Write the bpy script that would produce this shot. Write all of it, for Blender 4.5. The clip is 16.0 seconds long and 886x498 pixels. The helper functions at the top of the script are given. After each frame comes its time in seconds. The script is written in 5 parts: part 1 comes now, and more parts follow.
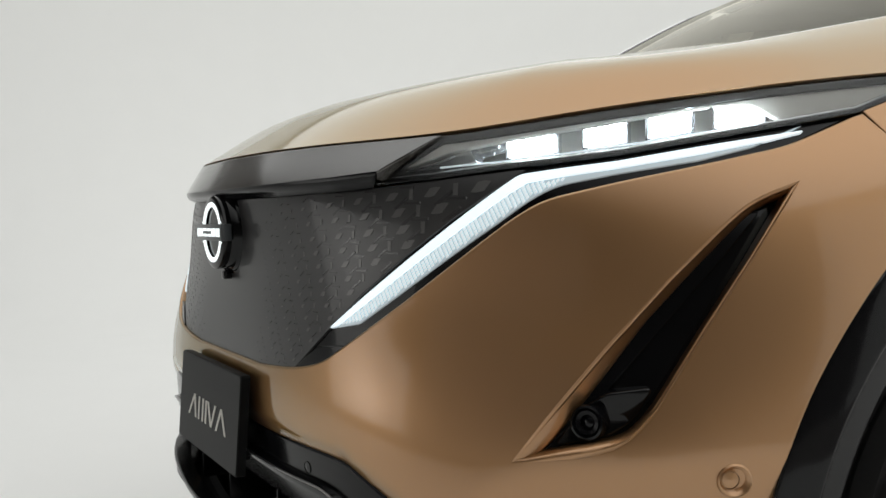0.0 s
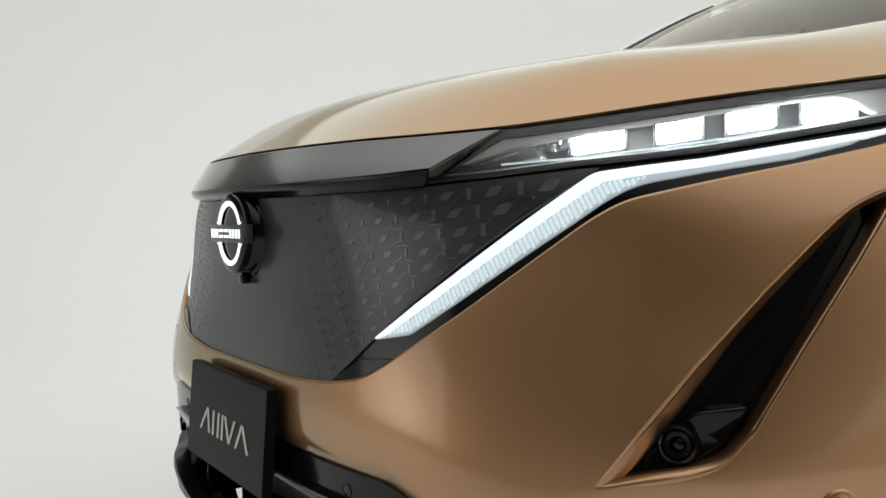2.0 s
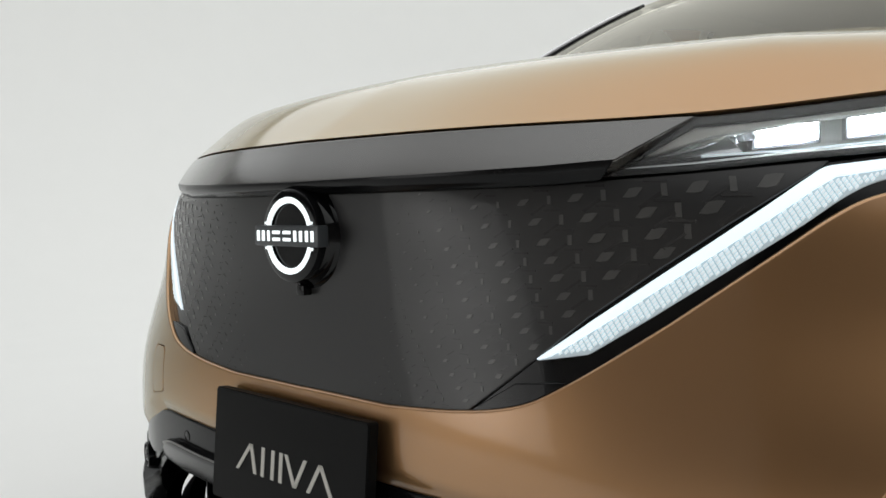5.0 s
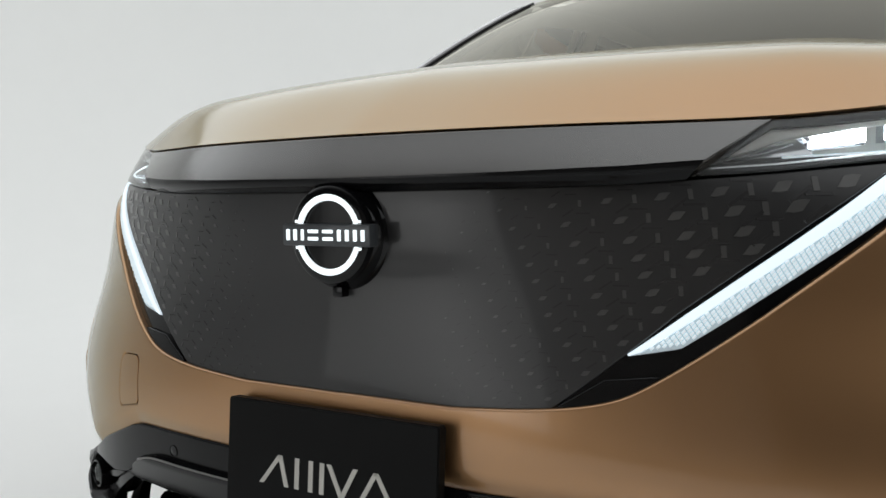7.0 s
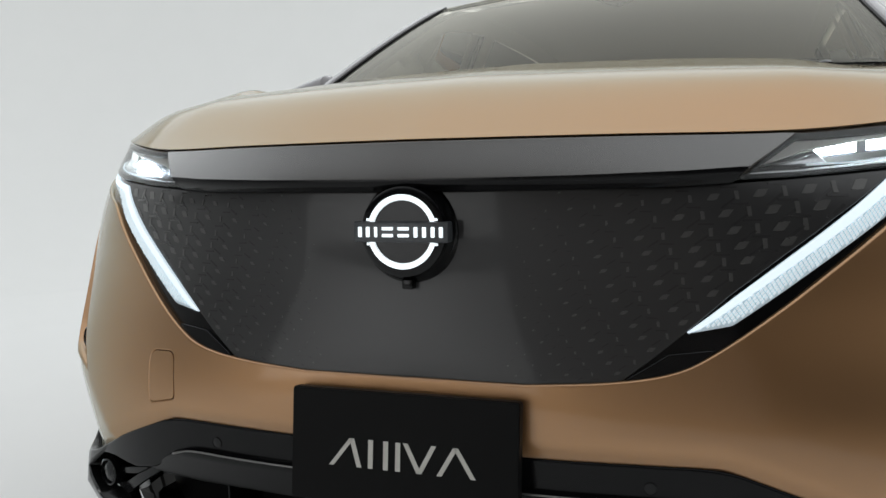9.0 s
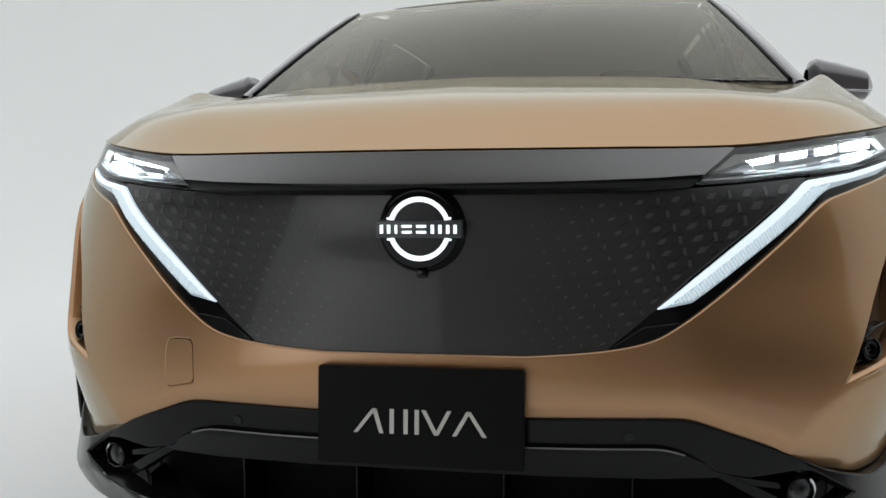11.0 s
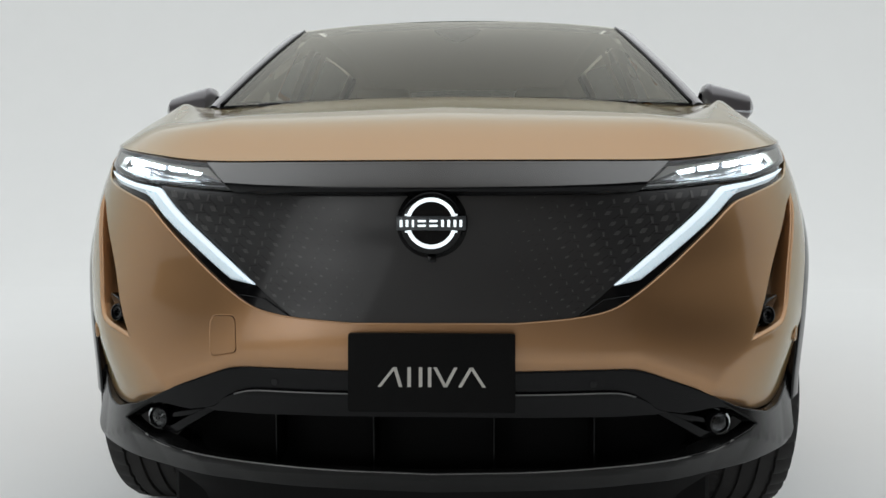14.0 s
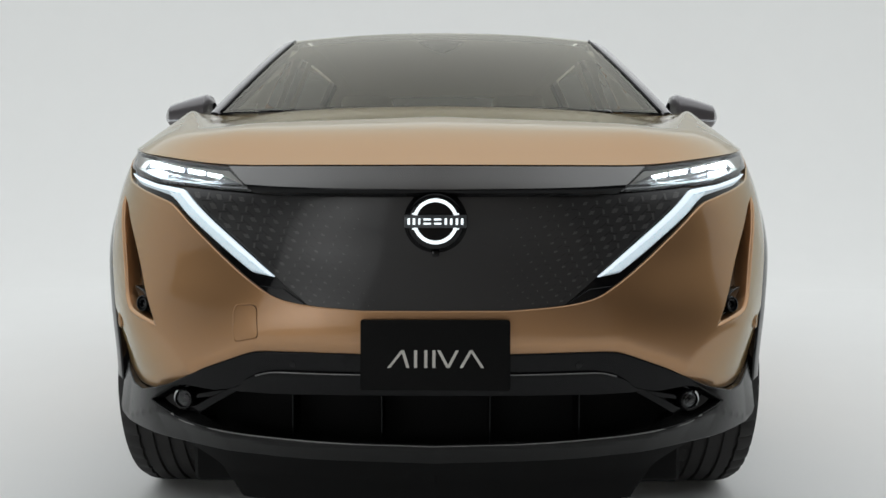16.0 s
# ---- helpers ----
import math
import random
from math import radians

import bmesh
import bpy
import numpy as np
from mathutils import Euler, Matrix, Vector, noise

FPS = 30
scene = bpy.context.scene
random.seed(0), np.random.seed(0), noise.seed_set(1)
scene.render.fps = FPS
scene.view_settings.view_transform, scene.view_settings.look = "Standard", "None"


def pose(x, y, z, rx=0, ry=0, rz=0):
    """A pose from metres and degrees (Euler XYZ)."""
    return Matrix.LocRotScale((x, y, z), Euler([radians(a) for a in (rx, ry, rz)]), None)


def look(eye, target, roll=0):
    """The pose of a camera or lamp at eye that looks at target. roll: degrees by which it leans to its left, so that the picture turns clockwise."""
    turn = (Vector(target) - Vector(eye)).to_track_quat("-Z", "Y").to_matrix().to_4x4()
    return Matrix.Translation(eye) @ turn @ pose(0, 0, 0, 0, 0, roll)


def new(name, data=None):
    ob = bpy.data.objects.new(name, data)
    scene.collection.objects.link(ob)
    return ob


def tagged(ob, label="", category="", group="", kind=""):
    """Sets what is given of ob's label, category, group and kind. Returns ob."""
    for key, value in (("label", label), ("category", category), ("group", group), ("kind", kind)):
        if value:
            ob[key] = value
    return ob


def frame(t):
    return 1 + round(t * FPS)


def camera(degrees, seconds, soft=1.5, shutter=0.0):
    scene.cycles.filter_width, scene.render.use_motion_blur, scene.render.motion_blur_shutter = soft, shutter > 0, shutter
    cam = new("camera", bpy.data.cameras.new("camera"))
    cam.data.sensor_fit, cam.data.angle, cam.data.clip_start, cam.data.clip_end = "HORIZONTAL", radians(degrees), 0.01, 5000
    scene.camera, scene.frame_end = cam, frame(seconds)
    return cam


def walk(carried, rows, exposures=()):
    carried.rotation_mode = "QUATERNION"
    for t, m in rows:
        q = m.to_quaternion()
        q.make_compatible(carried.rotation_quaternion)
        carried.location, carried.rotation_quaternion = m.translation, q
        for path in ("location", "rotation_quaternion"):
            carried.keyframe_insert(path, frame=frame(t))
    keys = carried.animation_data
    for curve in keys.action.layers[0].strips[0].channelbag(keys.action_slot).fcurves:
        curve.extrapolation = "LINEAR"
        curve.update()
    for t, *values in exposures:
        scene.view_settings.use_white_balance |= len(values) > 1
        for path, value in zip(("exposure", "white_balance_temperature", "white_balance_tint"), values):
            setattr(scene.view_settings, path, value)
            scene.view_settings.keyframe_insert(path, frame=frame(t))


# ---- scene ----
from mathutils import geometry

cam = camera(54.00, 16.0)
# seconds, eye x y z in metres, yaw, pitch and roll in degrees
ROWS = [
    (0.0, 1.4182, -0.4060, 0.8559, 58.64, -2.47, 1.32),
    (0.5, 1.3975, -0.4133, 0.8577, 58.24, -2.52, 1.29),
    (1.0, 1.3686, -0.4231, 0.8588, 57.68, -2.55, 1.27),
    (1.5, 1.3317, -0.4369, 0.8593, 56.98, -2.57, 1.23),
    (2.0, 1.2794, -0.4539, 0.8614, 56.11, -2.65, 1.16),
    (2.5, 1.2244, -0.4777, 0.8620, 54.97, -2.70, 1.09),
    (3.0, 1.1660, -0.5059, 0.8625, 53.53, -2.72, 1.06),
    (3.5, 1.1054, -0.5374, 0.8627, 51.76, -2.72, 1.06),
    (4.0, 1.0385, -0.5732, 0.8632, 49.52, -2.75, 1.07),
    (6.5, 0.7292, -0.7641, 0.8791, 34.55, -3.64, 0.95),
    (7.0, 0.6682, -0.8107, 0.8820, 31.44, -3.86, 0.98),
    (7.5, 0.6094, -0.8634, 0.8856, 28.56, -4.03, 0.95),
    (8.0, 0.5518, -0.9215, 0.8890, 25.86, -4.16, 0.90),
    (8.5, 0.4956, -0.9770, 0.8923, 23.05, -4.29, 0.85),
    (9.0, 0.4478, -1.0353, 0.8949, 20.36, -4.40, 0.83),
    (11.5, 0.2421, -1.3488, 0.9182, 8.66, -5.03, 0.49),
    (12.0, 0.2098, -1.4133, 0.9187, 7.24, -4.98, 0.37),
    (12.5, 0.1793, -1.4749, 0.9195, 5.94, -4.94, 0.28),
    (13.0, 0.1499, -1.5362, 0.9196, 4.71, -4.88, 0.27),
    (13.5, 0.1242, -1.5949, 0.9199, 3.61, -4.83, 0.24),
    (14.0, 0.1002, -1.6537, 0.9210, 2.65, -4.80, 0.18),
    (14.5, 0.0783, -1.7070, 0.9220, 1.88, -4.77, 0.09),
    (15.0, 0.0589, -1.7607, 0.9210, 1.25, -4.71, 0.06),
    (15.5, 0.0428, -1.8093, 0.9203, 0.76, -4.65, 0.02),
    (16.0, 0.0265, -1.8563, 0.9201, 0.32, -4.56, -0.05),
]
walk(cam, [(t, pose(x, y, z, 90 + pitch, roll, yaw)) for t, x, y, z, yaw, pitch, roll in ROWS],
     [(0.0, -0.02, 6500, 10), (4.0, 0.02, 6450, 10), (8.0, -0.10, 6250, 10), (12.0, -0.15, 6220, 10), (16.0, -0.13, 6250, 10)])

# ---- world and light ----
world = bpy.data.worlds.new("studio_air")
scene.world = world
world.use_nodes = True
world.node_tree.nodes["Background"].inputs[0].default_value = (0.93, 0.97, 1.0, 1)
world.node_tree.nodes["Background"].inputs[1].default_value = 0.05


def area_lamp(name, eye, target, size_x, size_y, power, colour=(1, 0.975, 0.94)):
    data = bpy.data.lights.new(name, "AREA")
    data.shape, data.size, data.size_y, data.energy, data.color = "RECTANGLE", size_x, size_y, power, colour
    lamp = new(name, data)
    lamp.matrix_world = look(eye, target)
    return data


# one wide silk of diffused light hung over the set
silk = area_lamp("ceiling_silk_light", (0, 1.8, 4.6), (0, 1.8, 0), 16.4, 13.4, 830, (0.985, 1.0, 0.985))
# dimmed towards its front edge, to soften the silk's reflection in the paint
silk.use_nodes = True
silk_nodes, silk_links = silk.node_tree.nodes, silk.node_tree.links
silk_place, silk_axis, silk_fade = (silk_nodes.new(k) for k in ("ShaderNodeNewGeometry", "ShaderNodeSeparateXYZ", "ShaderNodeMapRange"))
silk_links.new(silk_place.outputs["Position"], silk_axis.inputs[0])
silk_links.new(silk_axis.outputs["Y"], silk_fade.inputs["Value"])
silk_fade.interpolation_type = "SMOOTHSTEP"
for key, value in (("From Min", -5.0), ("From Max", -0.6), ("To Min", 0.08), ("To Max", 1.0)):
    silk_fade.inputs[key].default_value = value
silk_links.new(silk_fade.outputs["Result"], silk_nodes["Emission"].inputs["Strength"])

# ---- materials ----


def shader(name):
    m = bpy.data.materials.new(name)
    m.use_nodes = True
    return m, m.node_tree.nodes, m.node_tree.links, m.node_tree.nodes["Principled BSDF"]


def material(name, colour, rough=0.5, metal=0.0, coat=0.0, grain=0.0, grain_size=400.0, blotch=0.06, coat_rough=0.03, bump=0.0, spec=0.5, edge=(1, 1, 1), coat_ior=1.5):
    """A surface with a little variation at two scales: fine grain and broad blotches, and a fine relief."""
    m, nodes, links, p = shader(name)
    p.inputs["Base Color"].default_value = (*colour, 1)
    p.inputs["Roughness"].default_value, p.inputs["Metallic"].default_value = rough, metal
    p.inputs["Coat Weight"].default_value, p.inputs["Coat Roughness"].default_value = coat, coat_rough
    p.inputs["Coat IOR"].default_value = coat_ior
    p.inputs["Specular IOR Level"].default_value = spec
    p.inputs["Specular Tint"].default_value = (*edge, 1)
    place = nodes.new("ShaderNodeTexCoord")
    fine, broad = nodes.new("ShaderNodeTexNoise"), nodes.new("ShaderNodeTexNoise")
    fine.inputs["Scale"].default_value, broad.inputs["Scale"].default_value = grain_size, 3.0
    fine.inputs["Detail"].default_value, broad.inputs["Detail"].default_value = 3, 4
    mix, ramp = nodes.new("ShaderNodeMath"), nodes.new("ShaderNodeMix")
    links.new(place.outputs["Object"], fine.inputs["Vector"])
    links.new(place.outputs["Object"], broad.inputs["Vector"])
    mix.operation = "MULTIPLY_ADD"
    links.new(fine.outputs["Fac"], mix.inputs[0])
    mix.inputs[1].default_value = grain
    links.new(broad.outputs["Fac"], mix.inputs[2])
    ramp.data_type = "RGBA"
    links.new(mix.outputs[0], ramp.inputs["Factor"])
    ramp.inputs["A"].default_value = (*[c * (1 - blotch) for c in colour], 1)
    ramp.inputs["B"].default_value = (*[min(1, c * (1 + blotch)) for c in colour], 1)
    links.new(ramp.outputs["Result"], p.inputs["Base Color"])
    if bump:
        b = nodes.new("ShaderNodeBump")
        b.inputs["Strength"].default_value, b.inputs["Distance"].default_value = bump, 0.001
        links.new(fine.outputs["Fac"], b.inputs["Height"])
        links.new(b.outputs["Normal"], p.inputs["Normal"])
    return m


def glowing(name, colour, strength):
    m, nodes, links, p = shader(name)
    p.inputs["Base Color"].default_value = (*colour, 1)
    p.inputs["Emission Color"].default_value = (*colour, 1)
    p.inputs["Emission Strength"].default_value = strength
    p.inputs["Roughness"].default_value = 0.2
    return m


def hot_spot(name, colour, centre, reach, low, high):
    """A lit diffuser cloth, brightest before its lamp and fading to its edges."""
    m, nodes, links, p = shader(name)
    place, away, ramp = nodes.new("ShaderNodeTexCoord"), nodes.new("ShaderNodeVectorMath"), nodes.new("ShaderNodeMapRange")
    away.operation, away.inputs[1].default_value = "DISTANCE", centre
    links.new(place.outputs["Object"], away.inputs[0])
    links.new(away.outputs["Value"], ramp.inputs["Value"])
    ramp.interpolation_type = "SMOOTHSTEP"
    for k, value in (("From Min", 0.0), ("From Max", reach), ("To Min", high), ("To Max", low)):
        ramp.inputs[k].default_value = value
    p.inputs["Base Color"].default_value = p.inputs["Emission Color"].default_value = (*colour, 1)
    links.new(ramp.outputs["Result"], p.inputs["Emission Strength"])
    return m


def led_cells(name, colour, low, high):
    """A lit lens of small upright cells, brighter in their middles."""
    m, nodes, links, p = shader(name)
    place, cells, ramp = nodes.new("ShaderNodeTexCoord"), nodes.new("ShaderNodeTexVoronoi"), nodes.new("ShaderNodeMapRange")
    size = nodes.new("ShaderNodeMapping")
    size.inputs["Scale"].default_value = (150, 90, 60)
    links.new(place.outputs["Object"], size.inputs["Vector"])
    links.new(size.outputs["Vector"], cells.inputs["Vector"])
    cells.inputs["Scale"].default_value = 1.0
    links.new(cells.outputs["Distance"], ramp.inputs["Value"])
    for k, value in (("From Min", 0.42), ("From Max", 0.88), ("To Min", high), ("To Max", low)):
        ramp.inputs[k].default_value = value
    p.inputs["Base Color"].default_value = p.inputs["Emission Color"].default_value = (*colour, 1)
    p.inputs["Roughness"].default_value = 0.15
    links.new(ramp.outputs["Result"], p.inputs["Emission Strength"])
    return m


def clear(name, tint=(1, 1, 1), rough=0.0, ior=1.5, sheen=(1, 1, 1)):
    """A thin clear pane: lets light through, with a gloss that grows at grazing angles."""
    m, nodes, links, p = shader(name)
    nodes.remove(p)
    gloss, thin, fac, mix = (nodes.new(k) for k in ("ShaderNodeBsdfGlossy", "ShaderNodeBsdfTransparent", "ShaderNodeFresnel", "ShaderNodeMixShader"))
    gloss.inputs["Roughness"].default_value, fac.inputs["IOR"].default_value = rough, ior
    thin.inputs["Color"].default_value = (*tint, 1)
    gloss.inputs["Color"].default_value = (*sheen, 1)
    links.new(fac.outputs[0], mix.inputs[0])
    links.new(thin.outputs[0], mix.inputs[1])
    links.new(gloss.outputs[0], mix.inputs[2])
    links.new(mix.outputs[0], nodes["Material Output"].inputs["Surface"])
    return m


PAINT = material("copper_paint", (0.446, 0.247, 0.117), 0.38, 0.92, 1.0, 0.1, 900, 0.03, edge=(0.30, 0.46, 0.31), coat_rough=0.09, coat_ior=1.54)
GLOSS_BLACK = material("gloss_black_plastic", (0.004, 0.004, 0.0045), 0.10, 0, 0.12, 0.2, 600, 0.1, spec=0.25)
ARCH_GREY = material("satin_grey_arch_plastic", (0.009, 0.009, 0.0095), 0.42, 0, 0, 0.4, 900, 0.12, bump=0.05, spec=0.3)
DARK_SATIN = material("dark_grey_satin_plastic", (0.006, 0.006, 0.0058), 0.22, 0, 0, 0.4, 900, 0.1, bump=0.02, spec=0.26)
# metal grey that stands for the highlight on black plastic edges
EDGE_GLINT = material("glint_grey", (0.20, 0.195, 0.19), 0.28, 0.9, 0.3, 0.2, 900, 0.1)
SATIN_BLACK = material("satin_black_plastic", (0.005, 0.005, 0.0055), 0.15, 0, 0, 0.4, 900, 0.12, bump=0.015, spec=0.20)
DARK_VOID = material("dark_liner", (0.008, 0.008, 0.008), 0.7, 0, 0, 0.4, 200, 0.2, spec=0.1)
GRILLE = material("smoked_grille_panel", (0.0155, 0.0148, 0.015), 0.42, 0, 0.42, 0.3, 900, 0.08, coat_rough=0.07)
MARK = material("grille_relief_mark", (0.082, 0.080, 0.077), 0.28, 0.2, 0.3, 0.2, 900, 0.1)
MARK_BAR = material("grille_relief_bar", (0.034, 0.033, 0.033), 0.22, 0, 0.4, 0.2, 900, 0.1)
SMOKED = material("smoked_trim_panel", (0.036, 0.031, 0.026), 0.24, 0, 1.0, 0.3, 900, 0.08, coat_rough=0.14, spec=1.0)
# pale tone carries the lens's ceiling reflection and the lamp's glow
LAMP_SHEEN = material("pale_lamp_sheen", (0.74, 0.72, 0.66), 0.45, 0.1, 0.3, 0.2, 500, 0.08)
SILVER = material("silver_plastic", (0.68, 0.69, 0.70), 0.25, 0.9, 0, 0.2, 500, 0.05)
DIM_SILVER = material("dim_silver_reflector", (0.52, 0.53, 0.55), 0.2, 0.9, 0.4, 0.2, 500, 0.08)
RUBBER = material("tyre_rubber", (0.026, 0.025, 0.0245), 0.72, 0, 0, 0.5, 300, 0.25, bump=0.3, spec=0.3)
# black gloss paint, greyed to carry bright reflections and haze
HAZED_GLOSS = material("hazed_gloss_paint", (0.15, 0.14, 0.145), 0.28, 0.4, 1.0, 0.2, 600, 0.06)
PLATE = material("black_plate", (0.005, 0.005, 0.005), 0.42, 0, 0, 0.3, 700, 0.1, bump=0.04, spec=0.10)
PLATE_MARK = material("pale_plate_mark", (0.62, 0.60, 0.55), 0.5)
CABIN = material("pale_cabin_trim", (0.42, 0.395, 0.33), 0.8, 0, 0, 0.4, 300, 0.08, bump=0.1)
CABIN_DARK = material("grey_cabin_trim", (0.08, 0.076, 0.068), 0.7, 0, 0, 0.4, 300, 0.1, bump=0.1)
STUDIO = material("white_studio_paint", (0.80, 0.80, 0.785), 0.75, 0, 0, 0.3, 60, 0.012)
BLACK_CLOTH = material("black_softbox_cloth", (0.035, 0.033, 0.031), 0.95, 0, 0, 0.3, 60, 0.1)
# unseen walls and floor: tones set by what the car's paint reflects
DARK_WALL = material("dark_studio_wall", (0.10, 0.094, 0.09), 0.9, 0, 0, 0.3, 60, 0.1)
GREY_WALL = material("grey_studio_wall", (0.58, 0.53, 0.485), 0.9, 0, 0, 0.3, 60, 0.1)
REFLECTED_FLOOR = material("reflected_grey_floor", (0.26, 0.24, 0.225), 0.8, 0, 0, 0.3, 60, 0.1)
SOFT_GLOW = hot_spot("softbox_glow", (1.0, 0.985, 0.96), (-1.55, -3.35, 0.85), 0.95, 0.32, 1.45)
LED = led_cells("led_light", (0.86, 0.95, 1.0), 0.8, 30.0)
GUIDE = glowing("running_light_guide", (0.80, 0.90, 0.96), 0.74)
GUIDE_DIM = glowing("running_light_band", (0.56, 0.64, 0.68), 0.24)
PRISM = glowing("running_light_prism", (0.74, 0.83, 0.86), 0.58)
BADGE_LIGHT = glowing("badge_light", (0.90, 0.97, 0.97), 1.0)
LENS = clear("clear_lens", (0.93, 0.94, 0.94))
SCREEN = clear("windscreen_glass", (0.86, 0.85, 0.77), 0.0, 1.52, (0.72, 0.70, 0.63))
TAIL_GLASS = clear("dark_tail_glass", (0.06, 0.06, 0.055))
SIDE_GLASS = clear("side_glass", (0.86, 0.88, 0.83))
MIRROR = material("mirror_glass", (0.8, 0.82, 0.83), 0.03, 1.0)

# ---- the body's skin ----
# plan sections of the nose and flank: height, then x and y from the middle outwards
SECTIONS = (
    (0.30, (0, 0.3, 0.5, 0.65, 0.76, 0.835, 0.900, 0.932), (0.03, 0.04, 0.08, 0.17, 0.29, 0.40, 0.62, 0.9)),
    (0.45, (0, 0.3, 0.5, 0.64, 0.76, 0.840, 0.911, 0.942), (0.03, 0.035, 0.07, 0.135, 0.26, 0.40, 0.62, 0.9)),
    (0.60, (0, 0.3, 0.45, 0.60, 0.72, 0.823, 0.915, 0.938), (0.025, 0.03, 0.055, 0.115, 0.20, 0.35, 0.58, 0.9)),
    (0.75, (0, 0.2, 0.34, 0.50, 0.66, 0.790, 0.907, 0.936), (0.035, 0.042, 0.06, 0.11, 0.20, 0.325, 0.56, 0.9)),
    (0.90, (0, 0.2, 0.40, 0.50, 0.62, 0.72, 0.80, 0.882, 0.915), (0.035, 0.047, 0.10, 0.142, 0.212, 0.300, 0.40, 0.58, 0.9)),
    (1.00, (0, 0.2, 0.40, 0.50, 0.62, 0.75, 0.835, 0.885), (0.06, 0.08, 0.155, 0.21, 0.285, 0.405, 0.56, 0.9)),
)


def pchip(xs, ys, x):
    """A smooth curve through the stations, with no overshoot; straight on past its ends."""
    xs, ys, x = np.asarray(xs, float), np.asarray(ys, float), np.asarray(x, float)
    h, k = np.diff(xs), np.diff(ys) / np.diff(xs)
    m = np.concatenate([[k[0]], (k[1:] * h[:-1] + k[:-1] * h[1:]) / (h[1:] + h[:-1]), [k[-1]]])
    i = np.clip(np.searchsorted(xs, x) - 1, 0, len(h) - 1)
    t = np.clip((x - xs[i]) / h[i], 0, 1)
    y = (ys[i] * (1 + 2 * t) * (1 - t) ** 2 + m[i] * h[i] * t * (1 - t) ** 2 + ys[i + 1] * t * t * (3 - 2 * t) - m[i + 1] * h[i] * t * t * (1 - t))
    return y + np.where(x < xs[0], (x - xs[0]) * m[0], 0) + np.where(x > xs[-1], (x - xs[-1]) * m[-1], 0)


S_GRID = np.linspace(-0.1, 1.78, 189)
HEIGHTS = [h for h, _, _ in SECTIONS]


def fold(x, y):
    """x - y over x + y for one section, smoothed; the flank runs straight back behind it."""
    x, y = np.asarray(x, float), np.asarray(y, float)
    d = pchip(np.concatenate([[y[0] - (x[1] + y[1] - y[0])], x + y]), np.concatenate([[-y[0] - (x[1] - y[1] + y[0])], x - y]), S_GRID)
    for _ in range(12):
        d[1:-1] = 0.25 * d[:-2] + 0.5 * d[1:-1] + 0.25 * d[2:]
    return d


FOLDS = np.array([fold(x, y) for _, x, y in SECTIONS])
Z_GRID = np.linspace(0.15, 1.15, 101)
FOLD_GRID = np.array([pchip(HEIGHTS, FOLDS[:, j], Z_GRID) for j in range(len(S_GRID))]).T


def sheet(s, z):
    """The body's outer skin: x and y at the girth s = x + y and the height z (right half)."""
    s, z = np.asarray(s, float), np.asarray(z, float)
    fs = np.clip((np.minimum(s, 1.775) + 0.1) / 0.01, 0, 187.999)
    fz = np.clip((z - 0.15) / 0.01, 0, 99.999)
    i, j = fs.astype(int), fz.astype(int)
    a, b = fs - i, fz - j

    def weights(t):
        return (-t + 2 * t * t - t ** 3) / 2, (2 - 5 * t * t + 3 * t ** 3) / 2, (t + 4 * t * t - 3 * t ** 3) / 2, (t ** 3 - t * t) / 2
    d = 0
    for p, wz in enumerate(weights(b)):
        row = np.clip(j + p - 1, 0, len(Z_GRID) - 1)
        for q, ws in enumerate(weights(a)):
            d = d + wz * ws * FOLD_GRID[row, np.clip(i + q - 1, 0, len(S_GRID) - 1)]
    d = d - np.maximum(s - 1.775, 0)
    return (s + d) / 2, (s - d) / 2


def girth(x, z):
    """The girth at which the skin has that x at the height z."""
    lo, hi = -0.1, 1.7
    for _ in range(40):
        mid = (lo + hi) / 2
        lo, hi = (mid, hi) if sheet(mid, z)[0] < x else (lo, mid)
    return (lo + hi) / 2


def skin(s, z, off=0.0):
    """A point of the skin (right half), raised by off along its normal."""
    s, z = np.asarray(s, float), np.asarray(z, float)
    p = np.stack([*sheet(s, z), z], -1)
    return p + np.asarray(off)[..., None] * skin_normal(s, z)


def skin_normal(s, z):
    e = 0.008
    ds = np.stack([*(np.array(sheet(s + e, z)) - np.array(sheet(s - e, z))), np.zeros_like(s)], -1)
    dz = np.stack([*(np.array(sheet(s, z + e)) - np.array(sheet(s, z - e))), np.full_like(z, 2 * e)], -1)
    n = np.cross(ds, dz)
    return n / np.linalg.norm(n, axis=-1, keepdims=True)


def inside(poly, pts):
    poly, pts = np.asarray(poly), np.asarray(pts)
    x, y = pts[:, 0], pts[:, 1]
    r = np.zeros(len(pts), bool)
    for (x0, y0), (x1, y1) in zip(poly, np.roll(poly, -1, 0)):
        if y0 != y1:
            r ^= ((y0 > y) != (y1 > y)) & (x < (x1 - x0) * (y - y0) / (y1 - y0) + x0)
    return r


